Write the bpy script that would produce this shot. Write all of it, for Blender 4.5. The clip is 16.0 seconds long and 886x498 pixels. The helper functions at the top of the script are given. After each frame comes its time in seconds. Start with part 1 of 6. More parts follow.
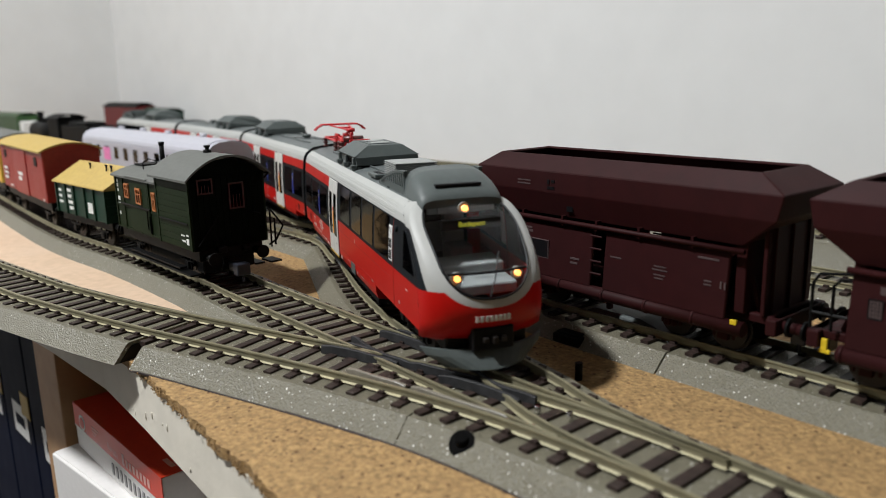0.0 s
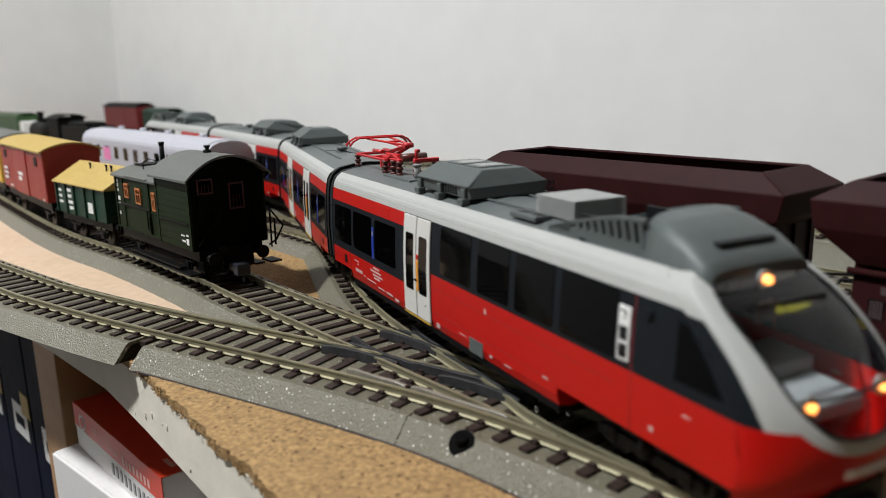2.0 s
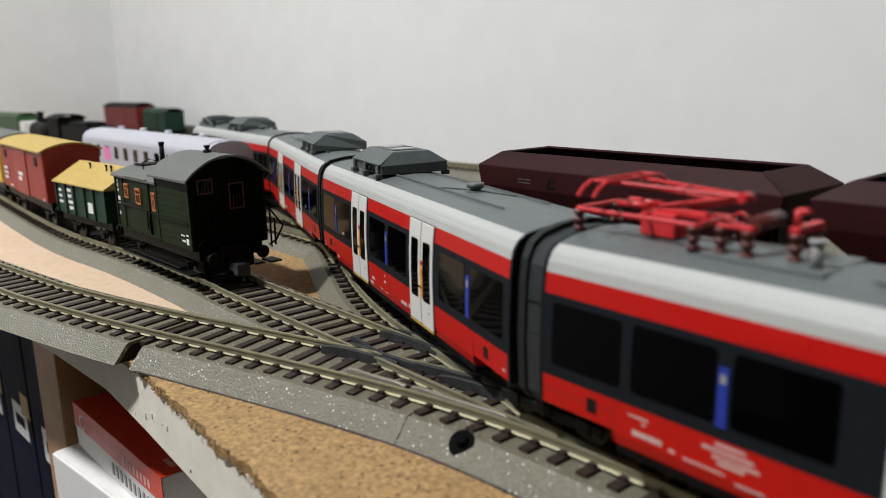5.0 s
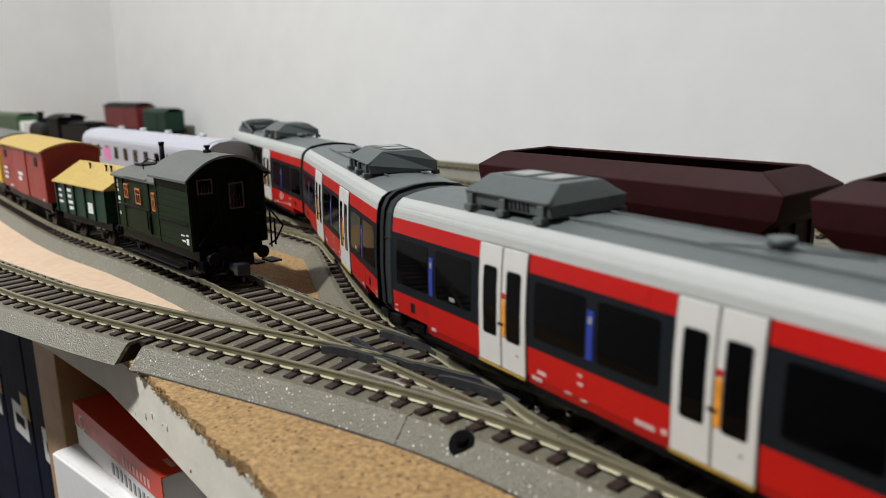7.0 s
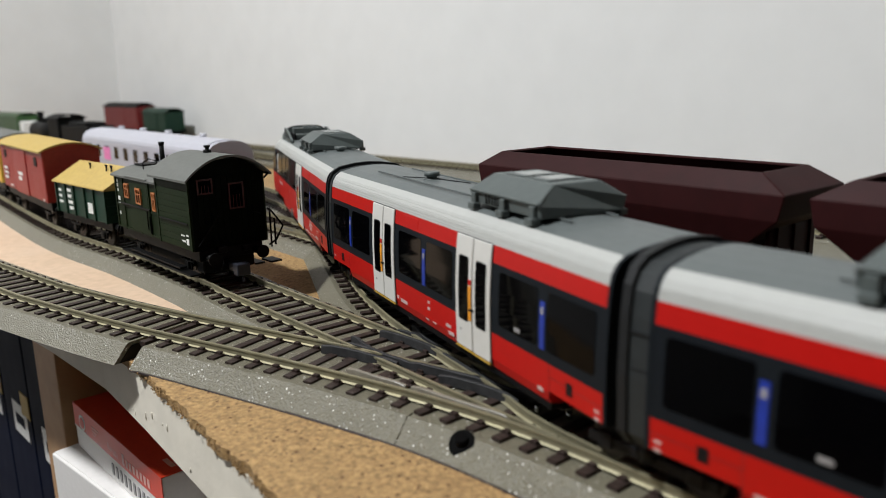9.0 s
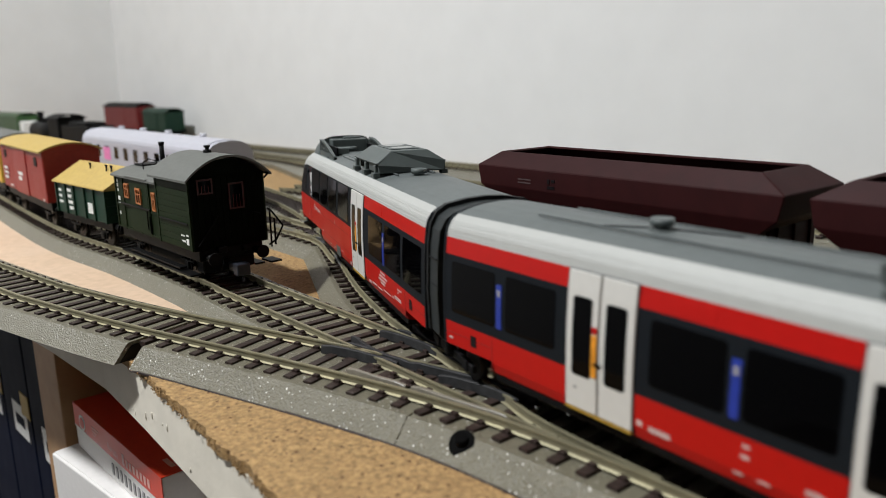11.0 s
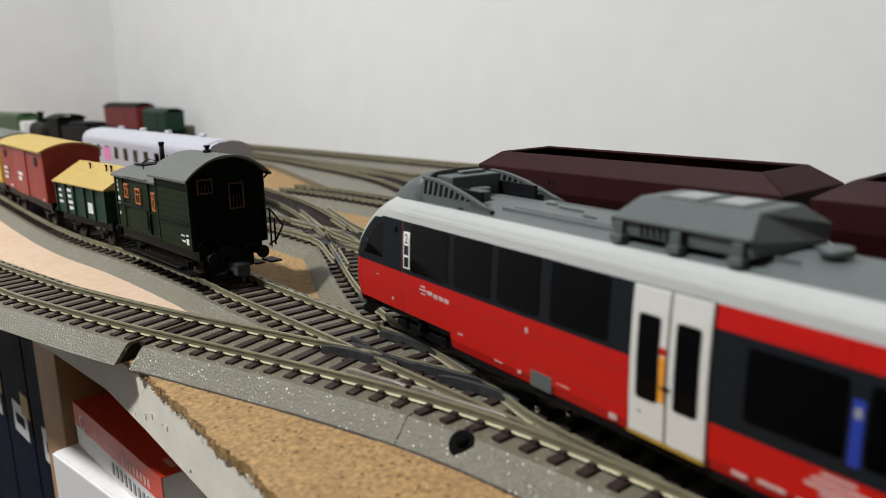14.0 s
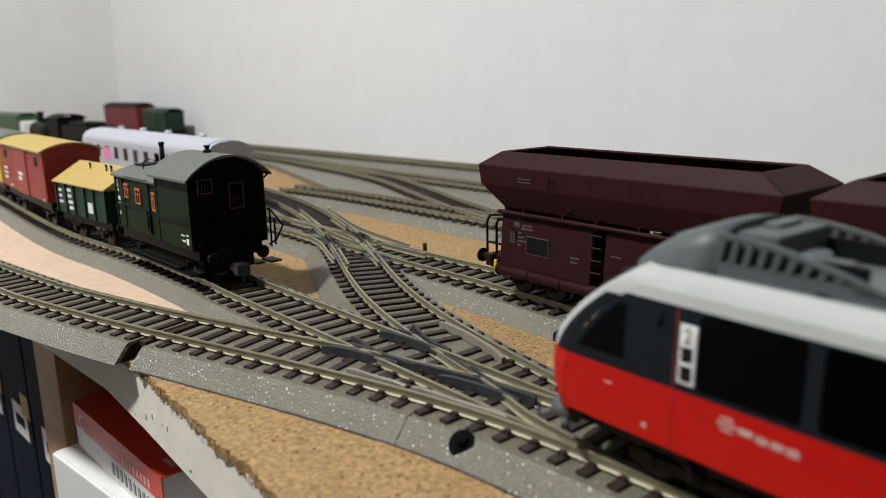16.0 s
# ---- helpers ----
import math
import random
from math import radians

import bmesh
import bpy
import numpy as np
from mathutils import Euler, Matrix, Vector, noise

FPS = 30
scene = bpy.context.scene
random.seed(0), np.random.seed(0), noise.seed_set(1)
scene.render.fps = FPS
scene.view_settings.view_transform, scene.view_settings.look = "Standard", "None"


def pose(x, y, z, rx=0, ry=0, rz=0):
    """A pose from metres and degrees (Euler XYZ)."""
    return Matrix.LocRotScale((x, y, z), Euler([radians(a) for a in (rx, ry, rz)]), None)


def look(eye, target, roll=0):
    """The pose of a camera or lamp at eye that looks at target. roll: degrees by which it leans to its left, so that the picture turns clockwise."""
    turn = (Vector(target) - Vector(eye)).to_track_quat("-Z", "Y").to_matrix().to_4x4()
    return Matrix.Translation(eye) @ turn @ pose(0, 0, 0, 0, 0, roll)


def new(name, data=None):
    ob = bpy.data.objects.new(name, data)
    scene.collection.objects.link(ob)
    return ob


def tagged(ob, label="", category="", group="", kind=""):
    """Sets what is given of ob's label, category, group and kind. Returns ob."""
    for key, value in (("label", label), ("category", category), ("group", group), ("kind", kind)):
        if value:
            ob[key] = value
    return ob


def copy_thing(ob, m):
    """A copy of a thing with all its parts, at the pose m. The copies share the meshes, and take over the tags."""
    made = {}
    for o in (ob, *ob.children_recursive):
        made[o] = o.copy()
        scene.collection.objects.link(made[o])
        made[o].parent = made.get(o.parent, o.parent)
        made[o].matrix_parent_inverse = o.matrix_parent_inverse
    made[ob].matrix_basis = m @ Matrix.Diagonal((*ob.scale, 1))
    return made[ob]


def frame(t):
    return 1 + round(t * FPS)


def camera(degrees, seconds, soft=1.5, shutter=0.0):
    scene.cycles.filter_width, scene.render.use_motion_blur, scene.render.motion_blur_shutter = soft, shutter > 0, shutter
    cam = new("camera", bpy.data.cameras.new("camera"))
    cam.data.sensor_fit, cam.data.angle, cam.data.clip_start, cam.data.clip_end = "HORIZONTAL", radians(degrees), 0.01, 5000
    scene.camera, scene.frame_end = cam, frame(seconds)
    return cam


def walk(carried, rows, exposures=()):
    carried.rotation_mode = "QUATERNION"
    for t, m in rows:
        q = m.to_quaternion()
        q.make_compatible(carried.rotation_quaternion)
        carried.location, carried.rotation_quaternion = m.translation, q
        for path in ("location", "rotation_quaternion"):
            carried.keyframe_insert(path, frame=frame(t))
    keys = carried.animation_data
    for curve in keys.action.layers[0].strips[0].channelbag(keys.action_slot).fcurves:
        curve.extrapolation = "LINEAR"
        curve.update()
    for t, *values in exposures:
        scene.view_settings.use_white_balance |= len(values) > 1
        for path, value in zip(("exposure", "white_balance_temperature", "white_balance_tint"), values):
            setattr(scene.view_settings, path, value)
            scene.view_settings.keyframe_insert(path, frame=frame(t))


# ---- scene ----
CAM = camera(60.3, 16.0, 0.7, 0.4)
EYE = Vector((0, 0, 0.0766))
PITCH = 0.2199
VIEW = look(EYE, EYE + Vector((0, math.cos(PITCH), -math.sin(PITCH))), -1.33)
walk(CAM, [(0.0, VIEW), (16.0, VIEW)])
CAM.data.dof.use_dof = True
CAM.data.dof.focus_distance = 0.27
CAM.data.dof.aperture_fstop = 15.5

# ---- light: one round ceiling lamp above the layout, a dim evening sky outside ----
world = bpy.data.worlds.new("room_air")
scene.world = world
world.use_nodes = True
world.node_tree.nodes["Background"].inputs[0].default_value = (0.9, 0.95, 1.0, 1)
world.node_tree.nodes["Background"].inputs[1].default_value = 0.02
scene.view_settings.exposure = 0.0

LAMP_AT = (-0.73, 0.0, 1.20)
lamp_data = bpy.data.lights.new("ceiling_lamp_light", "AREA")
lamp_data.shape, lamp_data.size = "DISK", 0.11
lamp_data.energy = 30.5
lamp_data.color = (0.965, 0.985, 1.0)
lamp_light = new("ceiling_lamp_light", lamp_data)
lamp_light.matrix_world = look(LAMP_AT, (LAMP_AT[0], LAMP_AT[1] + 0.001, 0))


# ---- materials ----
def material(name, colour, rough=0.5, metal=0.0, spread=0.15, grain=400.0, bump=0.0, bump_scale=900.0, coat=0.0,
             second=None, second_amount=0.5, second_scale=60.0, spec=0.5, emit=None, glow=0.0, speck=None, speck_scale=700.0, speck_from=0.6, pebbles=False):
    m = bpy.data.materials.new(name)
    m.use_nodes = True
    nt = m.node_tree
    b = nt.nodes["Principled BSDF"]
    b.inputs["Roughness"].default_value = rough
    b.inputs["Metallic"].default_value = metal
    b.inputs["Specular IOR Level"].default_value = spec
    b.inputs["Coat Weight"].default_value = coat
    co = nt.nodes.new("ShaderNodeTexCoord")
    fine = nt.nodes.new("ShaderNodeTexNoise")
    fine.inputs["Scale"].default_value = grain
    fine.inputs["Detail"].default_value = 4
    nt.links.new(co.outputs["Object"], fine.inputs["Vector"])
    ramp = nt.nodes.new("ShaderNodeValToRGB")
    lo, hi = 1 - spread, 1 + spread
    ramp.color_ramp.elements[0].position, ramp.color_ramp.elements[1].position = 0.3, 0.7
    ramp.color_ramp.elements[0].color = (*[min(1, c * lo) for c in colour], 1)
    ramp.color_ramp.elements[1].color = (*[min(1, c * hi) for c in colour], 1)
    nt.links.new(fine.outputs["Fac"], ramp.inputs["Fac"])
    out = ramp.outputs["Color"]
    big = nt.nodes.new("ShaderNodeTexNoise")
    big.inputs["Scale"].default_value = second_scale
    big.inputs["Detail"].default_value = 6
    nt.links.new(co.outputs["Object"], big.inputs["Vector"])
    if second:
        mask = nt.nodes.new("ShaderNodeMapRange")
        mask.inputs["From Min"].default_value, mask.inputs["From Max"].default_value = 0.45, 0.7
        mask.inputs["To Max"].default_value = second_amount
        nt.links.new(big.outputs["Fac"], mask.inputs["Value"])
        mix = nt.nodes.new("ShaderNodeMix")
        mix.data_type = "RGBA"
        nt.links.new(mask.outputs["Result"], mix.inputs["Factor"])
        nt.links.new(out, mix.inputs[6])
        mix.inputs[7].default_value = (*second, 1)
        out = mix.outputs[2]
    if speck:
        vor = nt.nodes.new("ShaderNodeTexVoronoi")
        vor.inputs["Scale"].default_value = speck_scale
        nt.links.new(co.outputs["Object"], vor.inputs["Vector"])
        mr = nt.nodes.new("ShaderNodeMapRange")
        mr.inputs["From Min"].default_value, mr.inputs["From Max"].default_value = 0.28, 0.18
        nt.links.new(vor.outputs["Distance"], mr.inputs["Value"])
        pick = nt.nodes.new("ShaderNodeMath")
        pick.operation = "MULTIPLY"
        rnd = nt.nodes.new("ShaderNodeMapRange")
        rnd.inputs["From Min"].default_value, rnd.inputs["From Max"].default_value = speck_from, speck_from + 0.15
        sep = nt.nodes.new("ShaderNodeSeparateColor")
        nt.links.new(vor.outputs["Color"], sep.inputs["Color"])
        nt.links.new(sep.outputs[0], rnd.inputs["Value"])
        nt.links.new(mr.outputs["Result"], pick.inputs[0])
        nt.links.new(rnd.outputs["Result"], pick.inputs[1])
        mix2 = nt.nodes.new("ShaderNodeMix")
        mix2.data_type = "RGBA"
        nt.links.new(pick.outputs[0], mix2.inputs["Factor"])
        nt.links.new(out, mix2.inputs[6])
        mix2.inputs[7].default_value = (*speck, 1)
        out = mix2.outputs[2]
    nt.links.new(out, b.inputs["Base Color"])
    rr = nt.nodes.new("ShaderNodeMapRange")
    rr.inputs["To Min"].default_value, rr.inputs["To Max"].default_value = max(0.02, rough - 0.08), min(1, rough + 0.08)
    nt.links.new(big.outputs["Fac"], rr.inputs["Value"])
    nt.links.new(rr.outputs["Result"], b.inputs["Roughness"])
    if bump:
        bn = nt.nodes.new("ShaderNodeTexVoronoi" if pebbles else "ShaderNodeTexNoise")
        bn.inputs["Scale"].default_value = bump_scale
        bn.inputs["Detail"].default_value = 1 if pebbles else 3
        nt.links.new(co.outputs["Object"], bn.inputs["Vector"])
        bp = nt.nodes.new("ShaderNodeBump")
        bp.inputs["Strength"].default_value = bump
        bp.inputs["Distance"].default_value = 0.0006
        nt.links.new(bn.outputs["Distance" if pebbles else "Fac"], bp.inputs["Height"])
        bp.invert = pebbles
        nt.links.new(bp.outputs["Normal"], b.inputs["Normal"])
    if emit:
        b.inputs["Emission Color"].default_value = (*emit, 1)
        b.inputs["Emission Strength"].default_value = glow
    return m


WALL = material("white_wall_paint", (0.78, 0.78, 0.77), 0.9, spread=0.02, grain=30, bump=0.05, bump_scale=120)
# for the unseen walls and floor: dark, to cut fill light on near faces
WALL2 = material("unseen_dark_wall", (0.06, 0.052, 0.045), 0.9, spread=0.03, grain=30)
FLOOR = material("unseen_dark_floor", (0.09, 0.055, 0.03), 0.5, second=(0.12, 0.075, 0.042))
CORK = material("cork_sheet", (0.335, 0.208, 0.085), 0.85, spread=0.42, grain=750, bump=0.8, bump_scale=850,
                second=(0.25, 0.145, 0.06), second_amount=0.5, second_scale=420, speck=(0.10, 0.045, 0.018), speck_scale=480, speck_from=0.55)
PALE = material("pale_cork_sheet", (0.58, 0.42, 0.29), 0.8, spread=0.08, grain=300, bump=0.2,
                second=(0.63, 0.48, 0.36), second_amount=0.5, second_scale=20)
# the pale specks paint glints of the glossy ballast relief into the colour
BALLAST = material("grey_ballast_plastic", (0.150, 0.138, 0.098), 0.36, spread=0.16, grain=1100, bump=0.5, bump_scale=1500, pebbles=True,
                   second=(0.175, 0.161, 0.115), second_amount=0.5, second_scale=90, spec=0.55, speck=(0.75, 0.74, 0.68), speck_scale=1000, speck_from=0.74)
SLEEPER = material("dark_brown_sleeper_plastic", (0.030, 0.019, 0.016), 0.5, spread=0.4, grain=700, bump=0.3, spec=0.3)
RAIL = material("nickel_silver_rail", (0.30, 0.275, 0.18), 0.55, metal=0.6, spread=0.1, grain=250,
                second=(0.34, 0.30, 0.18), second_amount=0.6, second_scale=50)
FROG = material("black_frog_plastic", (0.026, 0.026, 0.027), 0.6, spread=0.3, bump=0.2, spec=0.3)
BOARD = material("white_painted_board", (0.72, 0.67, 0.57), 0.6, spread=0.04, grain=100, bump=0.5, bump_scale=160,
                 second=(0.60, 0.57, 0.49), second_amount=0.3, second_scale=40)
TR_RED = material("train_red_paint", (0.45, 0.006, 0.004), 0.4, spread=0.03, coat=0.04, spec=0.22)
TR_WHITE = material("train_light_grey_paint", (0.42, 0.425, 0.405), 0.5, spread=0.02)
TR_DOOR = material("train_white_door_paint", (0.60, 0.59, 0.555), 0.45, spread=0.02)
TR_DARK = material("train_anthracite_paint", (0.0095, 0.012, 0.015), 0.5, spread=0.08, spec=0.08)
TR_ROOF = material("train_roof_grey", (0.105, 0.120, 0.119), 0.5, spread=0.05, bump=0.05)
TR_BOX = material("train_roof_box_grey", (0.078, 0.093, 0.090), 0.5, spread=0.06)
TR_GLASS = material("tinted_train_glass", (0.001, 0.001, 0.0013), 0.03, spread=0.0, spec=0.08)
TR_BLACK = material("underframe_black", (0.005, 0.005, 0.006), 0.5, spread=0.2, spec=0.2)
RUBBER = material("gangway_rubber", (0.012, 0.013, 0.014), 0.6, spread=0.1, spec=0.25)
PANTO = material("pantograph_red", (0.55, 0.02, 0.025), 0.4, spread=0.1)
BLUE = material("blue_post", (0.012, 0.035, 0.30), 0.4)
ORANGE = material("orange_handrail", (0.75, 0.30, 0.02), 0.4)
YELLOW = material("yellow_step_line", (0.40, 0.24, 0.03), 0.5)
PRINT = material("white_print", (0.75, 0.75, 0.73), 0.5)
HOPPER = material("oxide_brown_paint", (0.027, 0.0046, 0.0050), 0.6, spread=0.12, grain=200, bump=0.05,
                  second=(0.019, 0.0046, 0.0052), second_amount=0.5, second_scale=25, spec=0.15)
GREEN = material("dark_green_wagon_paint", (0.012, 0.021, 0.008), 0.55, spread=0.12, spec=0.08)
GREEN2 = material("bottle_green_wagon_paint", (0.008, 0.034, 0.020), 0.5, spread=0.12, spec=0.25)
VANROOF = material("grey_van_roof", (0.115, 0.119, 0.108), 0.6, spread=0.06)
STEEL = material("blackened_steel", (0.005, 0.005, 0.005), 0.5, spread=0.2, spec=0.1)
WHEEL = material("blackened_wheel_metal", (0.022, 0.018, 0.016), 0.45, metal=0.4, spread=0.2)
REDBOX = material("red_brown_wagon_paint", (0.28, 0.018, 0.010), 0.5, spread=0.1)
TAN = material("tan_wagon_roof", (0.46, 0.32, 0.085), 0.6, spread=0.08)
YELLOWBOX = material("yellow_wagon_paint", (0.70, 0.46, 0.06), 0.5, spread=0.08)
LILAC = material("silver_lilac_coach_paint", (0.44, 0.44, 0.50), 0.4, spread=0.03)
WOOD = material("shelf_pine", (0.45, 0.26, 0.12), 0.55, spread=0.15, grain=40, second=(0.34, 0.18, 0.08))
LENS = material("warm_headlight", (1, 0.7, 0.35), 0.3, emit=(1.0, 0.33, 0.07), glow=4)


SCREEN = bpy.data.materials.new("windscreen_glass")
SCREEN.use_nodes = True
_b = SCREEN.node_tree.nodes["Principled BSDF"]
_b.inputs["Base Color"].default_value = (0.93, 0.95, 0.95, 1)
_b.inputs["Roughness"].default_value = 0.04
_b.inputs["Transmission Weight"].default_value = 1.0
_b.inputs["IOR"].default_value = 1.08
_b.inputs["Coat Weight"].default_value = 0.6
_b.inputs["Coat Roughness"].default_value = 0.03
DESK = material("grey_cab_plastic", (0.27, 0.29, 0.29), 0.5, spread=0.05)
TAIL = material("unlit_tail_lamp", (0.25, 0.03, 0.03), 0.2)
LED = material("amber_display", (0.6, 0.6, 0.02), 0.5, emit=(0.62, 0.60, 0.03), glow=0.6)
SLEEVE = material("dark_grey_sleeve", (0.022, 0.026, 0.027), 0.55, spread=0.1, spec=0.3)
DOORSEAM = material("grey_door_joint_rubber", (0.13, 0.12, 0.11), 0.6, spread=0.1)
INSUL = material("brown_insulator", (0.10, 0.018, 0.014), 0.35)
TR_DARKRED = material("red_panel_joint", (0.22, 0.010, 0.010), 0.5)
FIN = material("resistor_grey", (0.30, 0.31, 0.30), 0.5, spread=0.06)
CARTON = material("white_carton_board", (0.72, 0.70, 0.68), 0.5, spread=0.03)
CARTRED = material("red_carton_print", (0.66, 0.05, 0.02), 0.35, spread=0.04)
PRINTGREY = material("grey_print", (0.28, 0.27, 0.27), 0.5)
FADED = material("faded_wagon_print", (0.075, 0.05, 0.05), 0.65)
PRINTPALE = material("pale_print_on_red", (0.75, 0.42, 0.36), 0.4)
NAVY = material("navy_binder_cover", (0.003, 0.005, 0.016), 0.6, spread=0.1, spec=0.04)
GUARD = material("guard_rail_plastic", (0.20, 0.18, 0.14), 0.4, spread=0.1)
GUARD2 = material("slip_frog_plastic", (0.10, 0.10, 0.10), 0.35, spread=0.2)
CHROME = material("bright_pin", (0.8, 0.8, 0.78), 0.15, metal=1.0)
COUPLER = material("coupler_plastic", (0.018, 0.020, 0.028), 0.4, spread=0.15)
ORANGEWOOD = material("orange_window_wood", (0.50, 0.17, 0.05), 0.5)
REDWOOD = material("dark_red_window_wood", (0.055, 0.012, 0.010), 0.5)
BRIGHTYELLOW = material("yellow_lever_paint", (0.70, 0.50, 0.02), 0.45)
LILACROOF = material("pale_coach_roof", (0.46, 0.46, 0.51), 0.45, spread=0.03)
PINK = material("pink_print", (0.75, 0.20, 0.45), 0.5)
REDDARK = material("dark_red_wagon_paint", (0.16, 0.015, 0.015), 0.5)
GREENLOCO = material("bright_green_loco_paint", (0.02, 0.065, 0.014), 0.4)
# the van's green with the shade of its end wall put into the colour
SHADED_GREEN = material("shaded_green_paint", (0.0035, 0.005, 0.003), 0.7, spread=0.15, spec=0.03)
MARK = material("greyish_small_print", (0.50, 0.36, 0.34), 0.5)
# near-zero black that paints the darkness of the lever hole
PITCH_BLACK = material("matt_black_hole", (0.002, 0.002, 0.002), 0.7, spread=0.0, spec=0.05)


# ---- small building kit: coordinates in millimetres ----
MM = 0.001


def part(name, bm, mat, parent=None, label="", smooth=False):
    me = bpy.data.meshes.new(name)
    bmesh.ops.scale(bm, vec=(MM, MM, MM), verts=bm.verts)
    bm.normal_update()
    bm.to_mesh(me)
    bm.free()
    for m in (mat if isinstance(mat, (list, tuple)) else [mat]):
        me.materials.append(m)
    if smooth:
        for p in me.polygons:
            p.use_smooth = True
    ob = new(name, me)
    if parent:
        ob.parent = parent
    if label:
        tagged(ob, label)
    return ob


def shared(name, me, parent, m):
    ob = new(name, me)
    ob.parent = parent
    ob.matrix_basis = m
    return ob


def put(ob, x, y, z=0.0, turn=0.0):
    ob.matrix_basis = pose(x * MM, y * MM, z * MM, 0, 0, turn)
    return ob


def box(bm, x0, x1, y0, y1, z0, z1, bevel=0.0, mat=0):
    v = [bm.verts.new(c) for c in ((x0, y0, z0), (x1, y0, z0), (x1, y1, z0), (x0, y1, z0), (x0, y0, z1), (x1, y0, z1), (x1, y1, z1), (x0, y1, z1))]
    fs = [bm.faces.new([v[i] for i in q]) for q in ((3, 2, 1, 0), (4, 5, 6, 7), (0, 1, 5, 4), (1, 2, 6, 5), (2, 3, 7, 6), (3, 0, 4, 7))]
    for f in fs:
        f.material_index = mat
    if bevel:
        es = list({e for f in fs for e in f.edges})
        bmesh.ops.bevel(bm, geom=es, offset=bevel, segments=2, profile=0.5, affect="EDGES")
    return bm


def boxes(*items, bevel=0.0):
    bm = bmesh.new()
    for it in items:
        box(bm, *it, bevel=bevel)
    return bm


def tube(bm, pts, r, n=6, mat=0):
    """A round bar along points."""
    rings = []
    pts = [Vector(p) for p in pts]
    for i, p in enumerate(pts):
        d = (pts[min(i + 1, len(pts) - 1)] - pts[max(i - 1, 0)]).normalized()
        a = d.orthogonal().normalized() if not rings else (last - d * last.dot(d)).normalized()
        last = a
        b = d.cross(a)
        rings.append([bm.verts.new(p + r * (math.cos(2 * math.pi * k / n) * a + math.sin(2 * math.pi * k / n) * b)) for k in range(n)])
    for s, t in zip(rings, rings[1:]):
        for k in range(n):
            f = bm.faces.new((s[k], s[(k + 1) % n], t[(k + 1) % n], t[k]))
            f.material_index = mat
            f.smooth = n > 6
    for ring, flip in ((rings[0], True), (rings[-1], False)):
        f = bm.faces.new(ring[::-1] if flip else ring)
        f.material_index = mat
    return bm


def tubes(*lines, r=0.4, n=6):
    bm = bmesh.new()
    for pts in lines:
        tube(bm, pts, r, n)
    return bm


def disc(bm, c, axis, r, h, n=16, mat=0):
    a = Vector(axis).normalized()
    return tube(bm, [Vector(c) - a * h / 2, Vector(c) + a * h / 2], r, n, mat)


def extrude(bm, outline, x0, x1, mats=None, cap=True):
    """A closed (y, z) outline drawn out along x; x0 and x1 may be functions of (y, z)."""
    fx = (lambda y, z: x0) if not callable(x0) else x0
    gx = (lambda y, z: x1) if not callable(x1) else x1
    a = [bm.verts.new((fx(y, z), y, z)) for y, z in outline]
    b = [bm.verts.new((gx(y, z), y, z)) for y, z in outline]
    n = len(outline)
    for i in range(n):
        f = bm.faces.new((a[i], a[(i + 1) % n], b[(i + 1) % n], b[i]))
        if mats:
            f.material_index = mats[i]
    if cap:
        bm.faces.new(a[::-1])
        bm.faces.new(b)
    return bm


class Line:
    """A smooth plan curve through points, by arc length."""

    def __init__(self, pts):
        p = np.array(pts, float)
        q = np.vstack([2 * p[0] - p[1], p, 2 * p[-1] - p[-2]])
        out = []
        for i in range(1, len(q) - 2):
            for u in np.linspace(0, 1, 24, endpoint=False):
                a, b, c, d = q[i - 1], q[i], q[i + 1], q[i + 2]
                out.append(0.5 * (2 * b + (c - a) * u + (2 * a - 5 * b + 4 * c - d) * u * u + (3 * b - a - 3 * c + d) * u ** 3))
        out.append(p[-1])
        self.p = np.array(out)
        for _ in range(30):
            self.p[1:-1] = 0.25 * self.p[:-2] + 0.5 * self.p[1:-1] + 0.25 * self.p[2:]
        self.s = np.concatenate([[0], np.cumsum(np.linalg.norm(np.diff(self.p, axis=0), axis=1))])
        self.length = self.s[-1]

    def at(self, s):
        return np.array([np.interp(s, self.s, self.p[:, 0]), np.interp(s, self.s, self.p[:, 1])])

    def way(self, s):
        d = self.at(min(s + 2, self.length)) - self.at(max(s - 2, 0))
        return d / np.linalg.norm(d)

    def side(self, s, off):
        """The point off millimetres to the left of the way."""
        d = self.way(s)
        return self.at(s) + off * np.array([-d[1], d[0]])

    def nearest(self, x, y):
        return float(self.s[np.argmin((self.p[:, 0] - x) ** 2 + (self.p[:, 1] - y) ** 2)])


# ---- plan of the tracks: rail top is z = 0, the cork lies at BASE ----
BASE = -8.5
STEM = [(44, 143.2), (67.5, 115.3), (88, 90.5), (106.5, 68), (131, 39), (156, 1), (169, -40), (176, -85), (182, -135), (190, -220), (204, -460), (216, -780)]
ROUTE_A = Line([(-330, 452), (-240, 360), (-167, 296), (-149, 282), (-106, 252), (-60, 223.5), (-31, 205.5), (-1, 185), (22, 166)] + STEM)
ROUTE_B = Line([(-440, 720), (-319, 565), (-204, 422), (-139, 357), (-90, 303), (-76, 285), (-35, 237), (5, 189)] + STEM)
ROUTE_C = Line([(-650, 1300), (-515, 1105), (-394, 916), (-248, 727), (-172, 615), (-124, 541), (-91, 482), (-66, 424), (-53, 388),
                (-41, 345), (-27.5, 294), (-16.4, 260.7), (-5, 234), (9, 206), (21, 184), (31, 163)] + STEM[1:])
